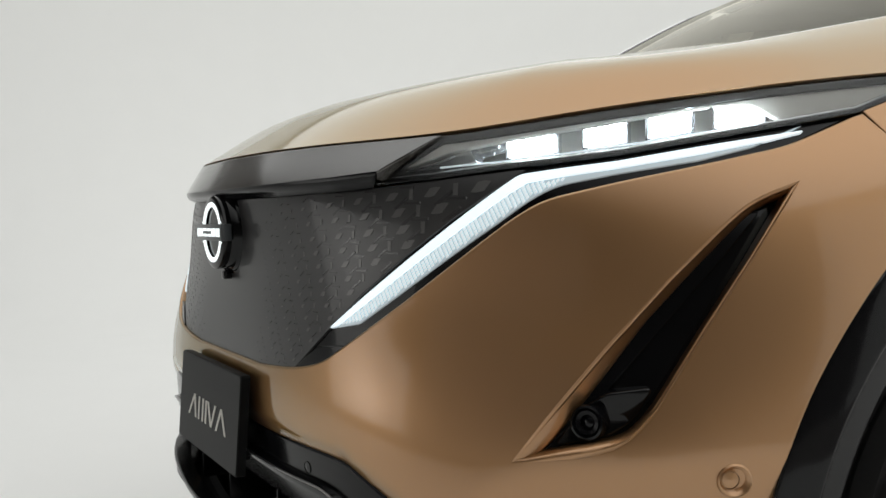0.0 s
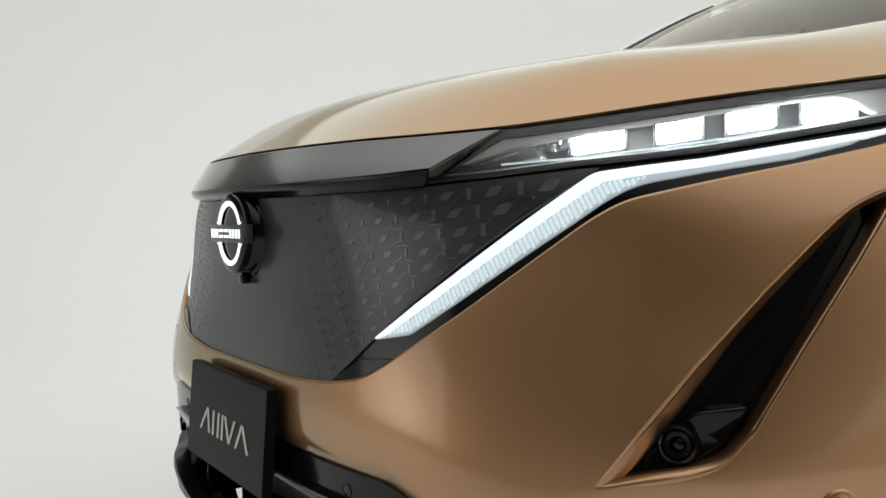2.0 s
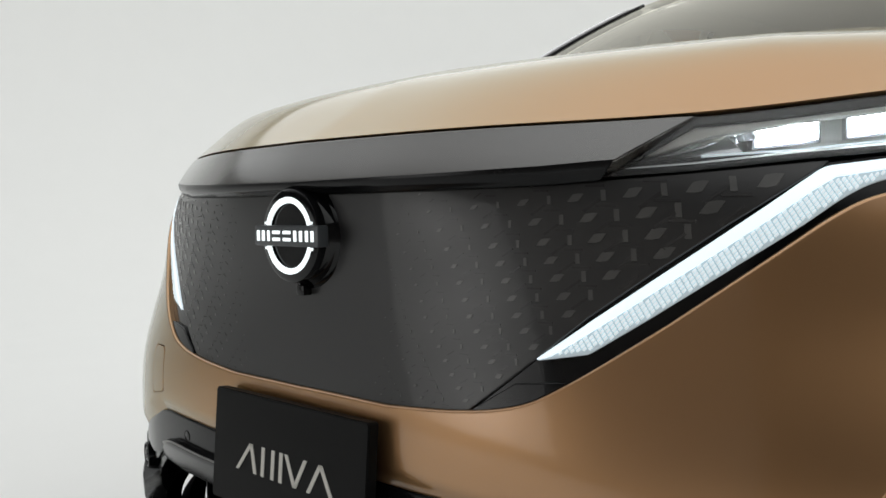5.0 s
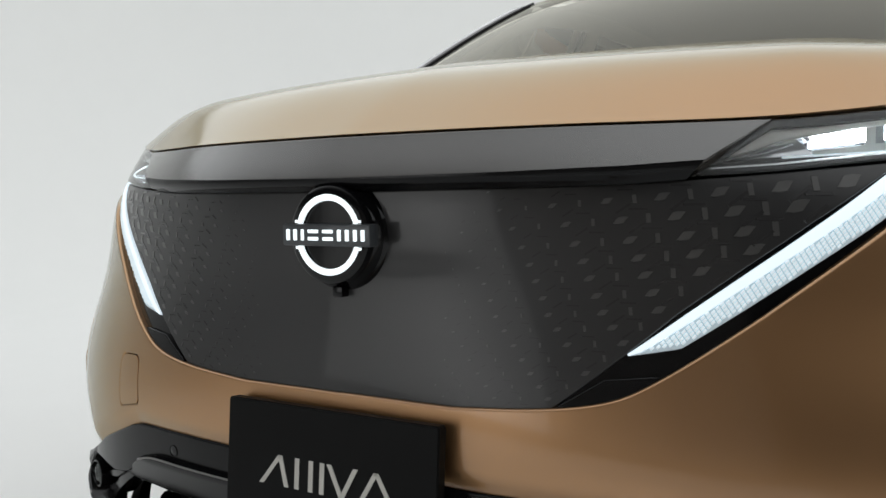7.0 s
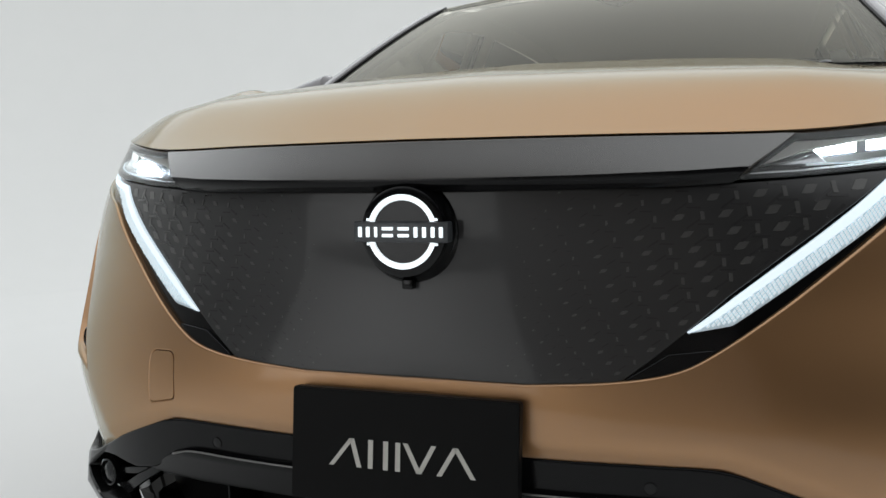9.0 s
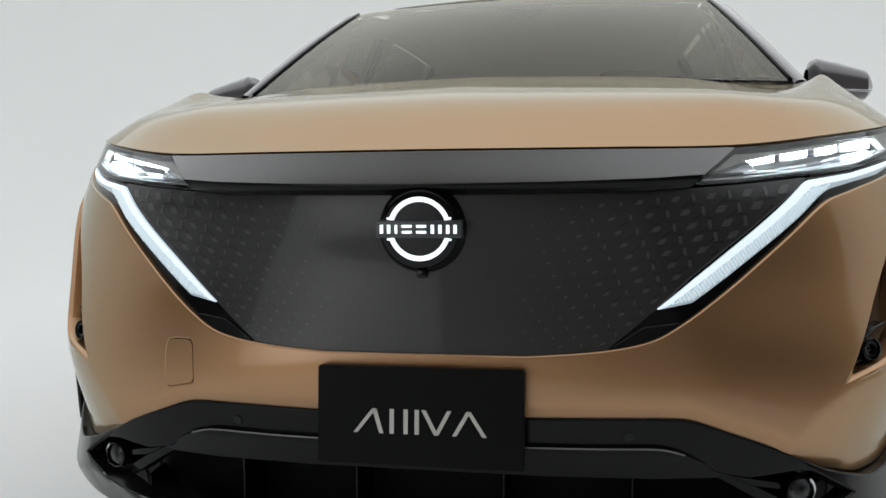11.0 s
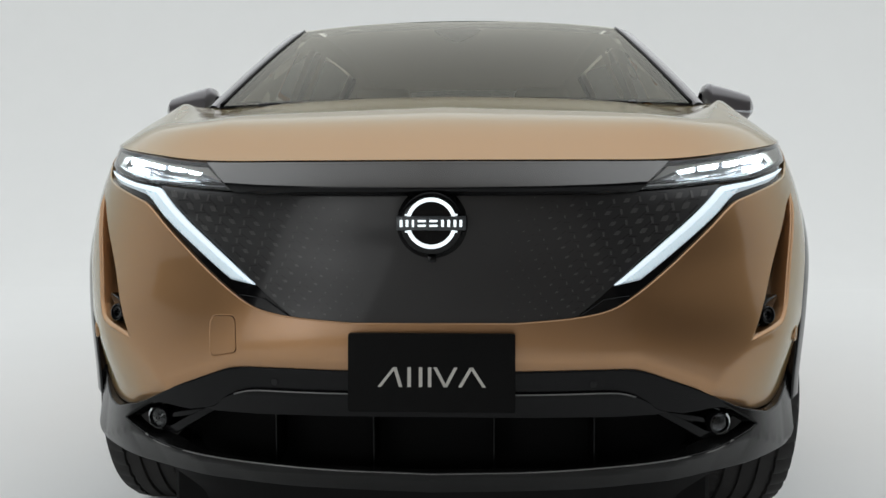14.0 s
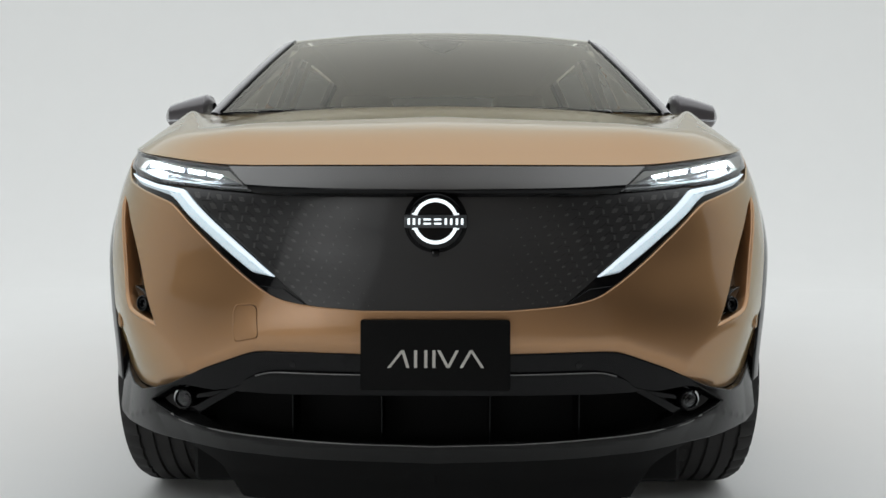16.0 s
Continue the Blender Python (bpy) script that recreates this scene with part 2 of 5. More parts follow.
def fine(pts, step=0.012, closed=True):
    """A closed outline with rounded corners (third value: radius), cut into short steps."""
    pts = [(*p, 0) if len(p) == 2 else p for p in pts]
    n, line = len(pts), []
    for i, (x, y, r) in enumerate(pts):
        p, a, b = np.array((x, y)), np.array(pts[i - 1][:2]), np.array(pts[(i + 1) % n][:2])
        if r <= 0 or (not closed and i in (0, n - 1)):
            line.append(p)
            continue
        la, lb = np.linalg.norm(a - p), np.linalg.norm(b - p)
        pa, pb = p + (a - p) * min(r / la, 0.48), p + (b - p) * min(r / lb, 0.48)
        line += [pa * (1 - t) ** 2 + 2 * p * t * (1 - t) + pb * t * t for t in np.linspace(0, 1, 7)]
    out = []
    for p, q in zip(line, line[1:] + ([line[0]] if closed else [])):
        k = max(1, int(np.ceil(np.linalg.norm(q - p) / step)))
        out += [p + (q - p) * i / k for i in range(k)]
    return out if closed else out + [line[-1]]


def on_skin(pts):
    """Outline points given as x, z (and radius) turned into girth, z."""
    return [(girth(p[0], p[1]), *p[1:]) for p in pts]


def triangles(outline, holes, step):
    loops = [np.asarray(outline)] + [np.asarray(h) for h in holes]
    lo, hi = loops[0].min(0), loops[0].max(0)
    g = np.stack(np.meshgrid(np.arange(lo[0] + step / 2, hi[0], step), np.arange(lo[1] + step / 2, hi[1], step)), -1).reshape(-1, 2)
    keep = inside(loops[0], g)
    for h in loops[1:]:
        keep &= ~inside(h, g)
    border = np.concatenate(loops)
    g = g[keep]
    if len(g):
        g = g[np.array([np.min(np.sum((border - p) ** 2, 1)) for p in g]) > (0.45 * step) ** 2]
    verts, edges, k = [], [], 0
    for l in loops:
        verts += [Vector(p) for p in l]
        edges += [(k + i, k + (i + 1) % len(l)) for i in range(len(l))]
        k += len(l)
    verts += [Vector(p) for p in g]
    v, _, f, *_ = geometry.delaunay_2d_cdt(verts, edges, [], 0, 1e-6)
    v, f = np.array([tuple(p) for p in v]), np.array([tuple(t) for t in f if len(t) == 3])
    c = v[f].mean(1)
    ok = inside(loops[0], c)
    for h in loops[1:]:
        ok &= ~inside(h, c)
    a = v[f]
    area = (a[:, 1, 0] - a[:, 0, 0]) * (a[:, 2, 1] - a[:, 0, 1]) - (a[:, 2, 0] - a[:, 0, 0]) * (a[:, 1, 1] - a[:, 0, 1])
    f = np.where((area < 0)[:, None], f[:, ::-1], f)
    return v, f[ok & (np.abs(area) > 1e-10)]


def panel(outline, off=0.0, holes=(), depth=0.02, step=0.02, lip=0.003, where=None, middle=True, flat=False):
    """A shaped sheet on the skin, or on another surface where(a, b, off), with a rounded edge turned in by depth (level, if flat).
    Outline and holes lie in the surface's own two coordinates. Returns vertices, faces, normals."""
    where = where or skin
    v, f = triangles(outline, holes, step)
    up = (lambda a, b: np.asarray(off(a, b))) if callable(off) else (lambda a, b: np.full(np.shape(a), float(off)))

    def surf(a, b, more=0.0):
        return where(a, b, up(a, b) + more)
    a, b = v[:, 0], v[:, 1]
    p, e = surf(a, b), 0.005
    if middle:
        p[np.abs(p[:, 0]) < 0.0012, 0] = 0.0
    n = np.cross(surf(a + e, b) - surf(a - e, b), surf(a, b + e) - surf(a, b - e))
    n /= np.maximum(np.linalg.norm(n, axis=1, keepdims=True), 1e-12)
    if middle:
        # the two halves meet smoothly on the middle line
        k = np.clip(np.abs(p[:, 0]) / 0.09, 0, 1)
        n[:, 0] *= k * k * (3 - 2 * k)
        n /= np.maximum(np.linalg.norm(n, axis=1, keepdims=True), 1e-12)
    count = {}
    for t in f:
        for i in range(3):
            k = (t[i], t[(i + 1) % 3])
            count[k] = 1
    rim = [k for k in count if (k[1], k[0]) not in count]
    if middle:
        rim = [k for k in rim if abs(p[k[0]][0]) > 1e-4 or abs(p[k[1]][0]) > 1e-4]
    verts, faces, normals = list(p), [tuple(t) for t in f], list(n)
    if depth and rim:
        out = {}
        for i, j in rim:
            d = p[j] - p[i]
            w = np.cross(d, n[i] + n[j])
            w /= max(np.linalg.norm(w), 1e-12)
            for q in (i, j):
                out[q] = out.get(q, 0) + w
        rings = {}
        for q, w in out.items():
            w = w / max(np.linalg.norm(w), 1e-12)
            if middle and abs(p[q][0]) < 1e-4:
                w = w * np.array([0, 1, 1])
            mid = p[q] + w * lip * 0.7 - n[q] * lip * 0.3
            low = p[q] + w * lip - n[q] * lip
            way = n[q] * np.array((1, 1, 0)) if flat else n[q]
            end = low - way / np.linalg.norm(way) * depth
            rings[q] = []
            for pt, nn in ((mid, n[q] + w), (low, w), (low, w), (end, w)):
                rings[q].append(len(verts))
                verts.append(pt)
                normals.append(nn / np.linalg.norm(nn))
        for i, j in rim:
            for lvl in (0, 1, 3):
                u = (i, j) if lvl == 0 else (rings[i][lvl - 1], rings[j][lvl - 1])
                faces.append((u[1], u[0], rings[i][lvl], rings[j][lvl]))
    return verts, faces, normals


def mirrored(m):
    v, f, n = m
    turned = None if n is None else [np.array((-q[0], q[1], q[2])) for q in n]
    return [np.array((-p[0], p[1], p[2])) for p in v], [tuple(reversed(t)) for t in f], turned


def joined(*ms):
    v, f, n = [], [], []
    for a, b, c in ms:
        k = len(v)
        v, f, n = v + list(a), f + [tuple(i + k for i in t) for t in b], n + list(c)
    return v, f, n


def part(name, m, mat, parent=None, label=""):
    """Links vertices, faces and normals (or a bmesh) as one mesh object under its thing or part."""
    me = bpy.data.meshes.new(name)
    if isinstance(m, bmesh.types.BMesh):
        m.to_mesh(me)
        m.free()
        smooth_by_angle(me)
    else:
        me.from_pydata([tuple(p) for p in m[0]], [], [tuple(int(i) for i in t) for t in m[1]])
        me.polygons.foreach_set("use_smooth", [True] * len(me.polygons))
        if m[2] is not None and len(m[2]):
            me.normals_split_custom_set_from_vertices([tuple(q) for q in m[2]])
        me.update()
    me.materials.append(mat)
    ob = new(name, me)
    if parent:
        ob.parent = parent
    if label:
        tagged(ob, label)
    return ob


def smooth_by_angle(me, degrees=35):
    bm = bmesh.new()
    bm.from_mesh(me)
    for f in bm.faces:
        f.smooth = True
    for e in bm.edges:
        e.smooth = len(e.link_faces) == 2 and e.calc_face_angle(0) < radians(degrees)
    bm.to_mesh(me)
    bm.free()


def both(name, m, mat, parent, label=""):
    """A part and its mirror image on the car's other side."""
    return part(name, m, mat, parent, label), part(name, mirrored(m), mat, parent, label)


def grid(func, us, vs, close_u=False):
    """A lofted surface: func(u, v) over two rows of values."""
    nu, nv = len(us), len(vs)
    v = [np.asarray(func(a, b), float) for a in us for b in vs]
    f = [(i * nv + j, ((i + 1) % nu) * nv + j, ((i + 1) % nu) * nv + j + 1, i * nv + j + 1)
         for i in range(nu if close_u else nu - 1) for j in range(nv - 1)]
    return v, f, None


def flip(m):
    return m[0], [tuple(reversed(t)) for t in m[1]], m[2]


def weld(*ms):
    """Grids joined with no fixed normals."""
    v, f, _ = joined(*[(a, b, []) for a, b, _ in ms])
    return v, f, None


def mir(m):
    return [np.array((-p[0], p[1], p[2])) for p in m[0]], [tuple(reversed(t)) for t in m[1]], None


def box(x0, x1, y0, y1, z0, z1, bevel=0.004, seg=2, turn=None):
    bm = bmesh.new()
    bmesh.ops.create_cube(bm, size=1)
    for q in bm.verts:
        q.co = Vector((x0 + (q.co.x + 0.5) * (x1 - x0), y0 + (q.co.y + 0.5) * (y1 - y0), z0 + (q.co.z + 0.5) * (z1 - z0)))
    if bevel:
        bmesh.ops.bevel(bm, geom=bm.edges[:], offset=bevel, segments=seg, affect="EDGES", profile=0.6)
    if turn is not None:
        bmesh.ops.transform(bm, matrix=turn, verts=bm.verts)
    return bm


def lathe(profile, n=64, axis="x", centre=(0, 0, 0), wave=None):
    """A body turned round an axis from (along, radius) pairs."""
    v = []
    for i in range(n):
        a = 2 * math.pi * i / n
        for k, (h, r) in enumerate(profile):
            rr = r + (wave(i, k) if wave else 0)
            c, s = rr * math.cos(a), rr * math.sin(a)
            q = (h, c, s) if axis == "x" else (c, h, s)
            v.append(np.array(q) + np.array(centre))
    m = len(profile)
    f = [(i * m + k, i * m + k + 1, ((i + 1) % n) * m + k + 1, ((i + 1) % n) * m + k) for i in range(n) for k in range(m - 1)]
    return v, f, None


def bm_of(m):
    bm = bmesh.new()
    vs = [bm.verts.new(tuple(p)) for p in m[0]]
    for t in m[1]:
        try:
            bm.faces.new([vs[i] for i in t])
        except ValueError:
            pass
    bmesh.ops.recalc_face_normals(bm, faces=bm.faces)
    return bm


def plate_shape(outline, thick, bevel=0.0):
    """A flat shape in x, z turned into a slab that reaches from y = 0 to y = thick."""
    bm = bmesh.new()
    f = bm.faces.new([bm.verts.new((x, 0, z)) for x, z in outline])
    r = bmesh.ops.extrude_face_region(bm, geom=[f])
    bmesh.ops.translate(bm, vec=(0, thick, 0), verts=[q for q in r["geom"] if isinstance(q, bmesh.types.BMVert)])
    bmesh.ops.recalc_face_normals(bm, faces=bm.faces)
    if bevel:
        front = [e for e in bm.edges if all(q.co.y < 1e-6 for q in e.verts)]
        bmesh.ops.bevel(bm, geom=front, offset=bevel, segments=2, affect="EDGES")
    return bm


def tube(points, radius, n=8):
    """A round bar along a line of points."""
    pts = [Vector(p) for p in points]
    v, f = [], []
    for i, p in enumerate(pts):
        d = (pts[min(i + 1, len(pts) - 1)] - pts[max(i - 1, 0)]).normalized()
        a = d.orthogonal().normalized() if i == 0 else (a - d * a.dot(d)).normalized()
        b = d.cross(a)
        v += [p + radius * (math.cos(2 * math.pi * k / n) * a + math.sin(2 * math.pi * k / n) * b) for k in range(n)]
    for i in range(len(pts) - 1):
        f += [(i * n + k, i * n + (k + 1) % n, (i + 1) * n + (k + 1) % n, (i + 1) * n + k) for k in range(n)]
    f += [tuple(reversed(range(n))), tuple((len(pts) - 1) * n + k for k in range(n))]
    return v, f, None


# ---- studio ----
def studio():
    def reach(a):
        # plan of the set: a square with wide rounded corners
        return 8.6 / (abs(math.cos(a)) ** 5 + abs(math.sin(a)) ** 5) ** 0.2
    cove = 3.4

    def rise(a, k):
        d = reach(a) - cove
        if k <= 1:
            d, z = d + cove * math.sin(k * math.pi / 2), cove * (1 - math.cos(k * math.pi / 2)) - 0.012
        else:
            d, z = d + cove, cove + (4.75 - cove) * (k - 1)
        return np.array((d * math.cos(a), d * math.sin(a), z))
    def flat(x0, x1, y0, y1):
        return grid(lambda x, y: np.array((x, y, -0.012)), np.linspace(x0, x1, 14), np.linspace(y0, y1, 14))
    # white ends at straight lines; the unseen grey floor beyond is added for reflections
    white = weld(flat(-8.6, 3.0, -3.4, 8.6), flat(3.0, 8.6, 1.0, 8.6), flat(-8.6, -1.0, -8.6, -3.4))
    reflected = weld(flat(-1.0, 3.0, -8.6, -3.4), flat(3.0, 8.6, -8.6, 1.0))
    tagged(part("floor", white, STUDIO), "seamless white painted studio floor", kind="structure")
    tagged(part("floor_south", reflected, REFLECTED_FLOOR), "unseen grey floor added for reflections", kind="structure")
    steps = [i / 16 for i in range(17)] + [2]
    low_steps, high_steps = [0.845 * i / 14 for i in range(15)], [0.845, 0.92, 1.0, 2]
    # south, east and upper west walls are unseen, toned for the car's reflections
    for name, a0, a1, paint, run, label in (("wall_north", 0, 187, STUDIO, steps, "seamless white coved studio wall"),
                                            ("wall_west", 187, 260, STUDIO, low_steps, "white coved studio wall beside the softbox"),
                                            ("wall_west_upper", 187, 260, DARK_WALL, high_steps, "unseen dark wall above the white cove, added for reflections"),
                                            ("wall_south", 260, 303, GREY_WALL, steps, "unseen grey coved wall facing the car, toned for reflections"),
                                            ("wall_east", 303, 360, DARK_WALL, steps, "unseen dark coved wall beside the set, toned for reflections")):
        turns = [radians(a) for a in np.linspace(a0, a1, 1 + (a1 - a0) // 3)]
        tagged(part(name, flip(grid(rise, turns, run)), paint), label, kind="structure")
    tagged(part("ceiling", box(-9.2, 9.2, -9.2, 9.2, 4.75, 4.9, 0), DARK_WALL), "dark studio ceiling above the lights", kind="structure")


studio()


def softbox():
    """A wide softbox on a stand before the car, turned towards its nose."""
    box_w, box_h, deep = 2.0, 1.5, 0.45
    turn = Matrix.Translation((-1.55, -3.35, 1.02)) @ Matrix.Rotation(radians(-24), 4, "Z")
    root = tagged(new("softbox"), "large lit studio softbox with white diffuser on stand", "softbox")

    def put(bm):
        bmesh.ops.transform(bm, matrix=turn, verts=bm.verts)
        return bm

    def shell(k, q):
        w, h, y = ((0.5, 0.5, 0.0), (0.5, 0.5, -0.05), (0.10, 0.10, -deep))[q]
        cx, cz = ((-1, -1), (1, -1), (1, 1), (-1, 1))[k]
        return np.array((cx * w * box_w, y, cz * h * box_h))
    part("fabric_shell", put(bm_of(grid(shell, range(4), range(3), True))), BLACK_CLOTH, root)
    part("diffuser", put(box(-box_w / 2 + 0.02, box_w / 2 - 0.02, -0.02, 0.0, -box_h / 2 + 0.02, box_h / 2 - 0.02, 0.004, 1)), SOFT_GLOW, root, "glowing white cloth diffuser")
    part("lamp_head", put(bm_of(lathe([(-deep - 0.25, 0.0), (-deep - 0.25, 0.07), (-deep, 0.09), (-deep + 0.02, 0.0)], 24, "y"))), SATIN_BLACK, root)
    part("pole", put(bm_of(tube([(0, -deep - 0.1, 0), (0, -deep - 0.1, -0.95)], 0.017, 12))), SATIN_BLACK, root)
    for a in (90, 210, 330):
        foot = (0.42 * math.cos(radians(a)), -deep - 0.1 + 0.42 * math.sin(radians(a)), -1.02)
        part("leg", put(bm_of(tube([(0, -deep - 0.1, -0.62), foot], 0.012, 8))), SATIN_BLACK, root)


softbox()

# ---- car ----
car = tagged(new("car"), "copper-painted electric crossover with lit headlamps on studio floor", "car")

LAMP_EDGE = ((0.03, 0.35, 0.66, 0.96, 1.14, 1.38, 1.75, 2.1), (0.953, 0.953, 0.956, 0.975, 0.987, 1.003, 1.026, 1.045))


def hood_edge(s):
    return pchip(*LAMP_EDGE, s)


END_L = (0, 0.15, 0.3, 0.45, 0.565, 0.65, 0.83, 1)
END_X = (0, 0.26, 0.45, 0.60, 0.69, 0.755, 0.825, 0.89)
END_Y = (0.995, 1.02, 1.07, 1.13, 1.18, 1.21, 1.245, 1.27)
END_Z = (1.156, 1.155, 1.150, 1.145, 1.1425, 1.143, 1.141, 1.06)
# the crest between the sloping front and the flat top, against the girth of the front edge
CREST_S = (0.03, 0.66, 0.96, 1.27, 1.38, 1.75, 2.1)
CREST_X = (0, 0.445, 0.575, 0.685, 0.715, 0.795, 0.87)
CREST_Y = (0.46, 0.44, 0.46, 0.60, 0.68, 0.93, 1.235)
CREST_Z = (1.094, 1.073, 1.063, 1.084, 1.098, 1.130, 1.08)


def hood_at(s, tau):
    """The bonnet: from its front edge on the skin (tau 0) over the crest to the foot of the windscreen (tau 1)."""
    s0 = girth(0, 0.953)
    s = s0 + s
    lam = (s - s0) / (2.1 - s0)
    z0 = hood_edge(s)
    x0, y0 = sheet(s, z0)
    edge = np.array((0 if lam <= 0 else x0, y0, z0))
    crest = np.array([pchip(CREST_S, c, s) for c in (CREST_X, CREST_Y, CREST_Z)])
    end = np.array([pchip(END_L, e, lam) for e in (END_X, END_Y, END_Z)])
    if lam <= 0:
        crest[0] = 0
    side = float(np.clip((s - 0.7) / 0.6, 0, 1))
    low = 0.62 * edge + 0.38 * crest + np.array((0, 0, 0.032 - 0.025 * side))
    mid = 0.30 * edge + 0.70 * crest + np.array((0, 0, 0.022 - 0.016 * side))
    valley = math.exp(-((lam - 0.53) / 0.12) ** 2)
    back = 0.5 * crest + 0.5 * end + np.array((0, 0, 0.010 * (1 - side) - 0.009 * valley))
    crest = crest - np.array((0, 0, 0.003 * valley))
    rows = np.array((edge, low, mid, crest, back, end))
    return np.array([pchip((0, 0.18, 0.34, 0.48, 0.74, 1), rows[:, k], tau) for k in range(3)])


def hood():
    ss = np.concatenate([np.linspace(0, 1.3, 66), np.linspace(1.32, 2.1 - girth(0, 0.953), 30)])
    ts = np.concatenate([np.linspace(0, 0.2, 15), np.linspace(0.23, 1, 34)])
    half = grid(hood_at, ss, ts)

    def turned_in(s, t):
        g = girth(0, 0.953) + s
        n = skin_normal(np.array(g), np.array(float(hood_edge(g)))) * np.array((1 if s > 0 else 0, 1, 0))
        return hood_at(s, 0) - n / np.linalg.norm(n) * 0.012 * t + np.array((0, 0, -0.0035 * t ** 0.5))
    edge = grid(turned_in, ss, (1, 0.3, 0.08, 0))
    m = weld(half, edge)
    bm = bm_of(weld(m, mir(m)))
    bmesh.ops.remove_doubles(bm, verts=bm.verts, dist=2e-4)
    bmesh.ops.recalc_face_normals(bm, faces=bm.faces)
    return part("bonnet", bm, PAINT, car)


hood()

ARCH_Y, ARCH_Z, ARCH_R = 0.825, 0.462, 0.4755
WHEEL_Y, WHEEL_Z, TYRE_R, GROUND = 0.850, 0.350, 0.362, -0.012


def arch_points(r, a0, a1, n, y=ARCH_Y):
    """Points of a wheel arch on the skin, as girth and height, from angle a0 to a1 (0 faces forward)."""
    out = []
    for a in np.linspace(a0, a1, n):
        yy, zz = y - r * math.cos(a), ARCH_Z + r * math.sin(a)
        lo, hi = 0.3, 6.0
        for _ in range(40):
            mid = (lo + hi) / 2
            lo, hi = (mid, hi) if sheet(mid, zz)[1] < yy else (lo, mid)
        out.append((lo, zz))
    return out


# gold edge over the grille and under the lamps; and the bumper's lower edge
UPPER = [(0, 0.630), (0.16, 0.6305), (0.28, 0.640, 0.06), (0.352, 0.654, 0.06), (0.396, 0.679, 0.05), (0.49, 0.7465), (0.606, 0.843, 0.02), (0.633, 0.864, 0.03), (0.694, 0.882, 0.04), (0.751, 0.898, 0.03), (0.802, 0.917, 0.03), (0.832, 0.952)]
LOWER = [(0.80, 0.445, 0.03), (0.755, 0.418, 0.03), (0.706, 0.418, 0.03), (0.624, 0.446, 0.03), (0.547, 0.486, 0.05), (0.464, 0.518, 0.05), (0.405, 0.540, 0.05), (0.284, 0.539), (0.165, 0.536), (0, 0.536)]
LOW_LINE = on_skin(LOWER)[::-1]
SEAM_S = girth(0.832, 0.952)


def lower_edge(s):
    return np.interp(s, [p[0] for p in LOW_LINE], [p[1] for p in LOW_LINE])


def undercut(s, z):
    # a crease runs just above the lower edge, and another one down from the vent's foot; below them the skin turns under
    near = 0.003 * np.logaddexp(0, (0.022 - (z - lower_edge(s))) / 0.003)
    fold_z = pchip((0.60, 0.68, 0.80, 1.0, 1.3), (0.42, 0.505, 0.568, 0.585, 0.60), s)
    under = 0.005 * np.logaddexp(0, (fold_z - z) / 0.005)
    return -0.42 * np.minimum(near, 0.03) * np.clip((0.85 - s) / 0.25, 0, 1) - 0.16 * np.minimum(under, 0.14)


VENT = [(0.649, 0.579, 0.004), (0.709, 0.589, 0.02), (0.741, 0.602, 0.03), (0.758, 0.637, 0.03), (0.780, 0.721), (0.802, 0.800), (0.816, 0.881, 0.006), (0.795, 0.865, 0.03), (0.782, 0.846, 0.05), (0.748, 0.779), (0.711, 0.705), (0.681, 0.639)]


def front_bumper():
    outline = fine(on_skin(UPPER), 0.014, False)
    outline += [np.array(p) for p in ((SEAM_S + 0.05, 0.918), (SEAM_S + 0.085, 0.888))]
    outline += [np.array(p) for p in arch_points(ARCH_R, 1.12, 0.05, 40)]
    outline += fine(on_skin(LOWER), 0.014, False)
    outline = [p for i, p in enumerate(outline) if i == 0 or np.linalg.norm(p - outline[i - 1]) > 2e-3]
    s0 = [girth(0, z) for z in np.linspace(0.555, 0.62, 6)]
    outline += [np.array((s, z)) for s, z in zip(s0, np.linspace(0.555, 0.62, 6))]
    vent = fine(on_skin(VENT), 0.012)
    tow = fine([(girth(0.3905, 0.569), 0.569, 0.012), (girth(0.450, 0.557), 0.557, 0.012), (girth(0.451, 0.645), 0.645, 0.02), (girth(0.393, 0.647), 0.647, 0.02)], 0.01)
    m = panel(outline, undercut, [vent], 0.03, 0.014, 0.0045)
    left = mirrored(panel(outline, undercut, [vent, tow], 0.03, 0.014, 0.0040))
    bumper = part("front_bumper", joined(m, left), PAINT, car)
    c = np.mean(tow, 0)
    part("tow_eye_cover", mirrored(panel([c + (p - c) * 0.885 for p in tow], 0.0, [], 0.004, 0.015, 0.0008)), PAINT, bumper)
    # dark sheet behind the cover puts the seam's shade into colour
    part("tow_gap_shade", mirrored(panel([c + (p - c) * 1.02 for p in tow], -0.006, [], 0, 0.02, 0)), DARK_VOID, bumper)
    return bumper


bumper = front_bumper()


def fender():
    line = [(SEAM_S + 0.004, 0.957), (SEAM_S + 0.055, 0.9705), (SEAM_S + 0.104, 0.985), (SEAM_S + 0.118, float(hood_edge(SEAM_S + 0.118)) - 0.004)]
    line += [(s, float(hood_edge(s)) - 0.004) for s in np.linspace(SEAM_S + 0.14, 2.2, 36)]
    outline = [np.array(p) for p in line] + [np.array((2.2, z)) for z in np.linspace(1.0, 0.5, 12)]
    outline += [np.array(p) for p in arch_points(ARCH_R, 2.9, 1.12, 50)]
    outline += [np.array((SEAM_S + 0.089, 0.888)), np.array((SEAM_S + 0.054, 0.918))]
    return both("front_fender", panel(outline, 0.0, [], 0.02, 0.03, 0.002), PAINT, car)


fender()


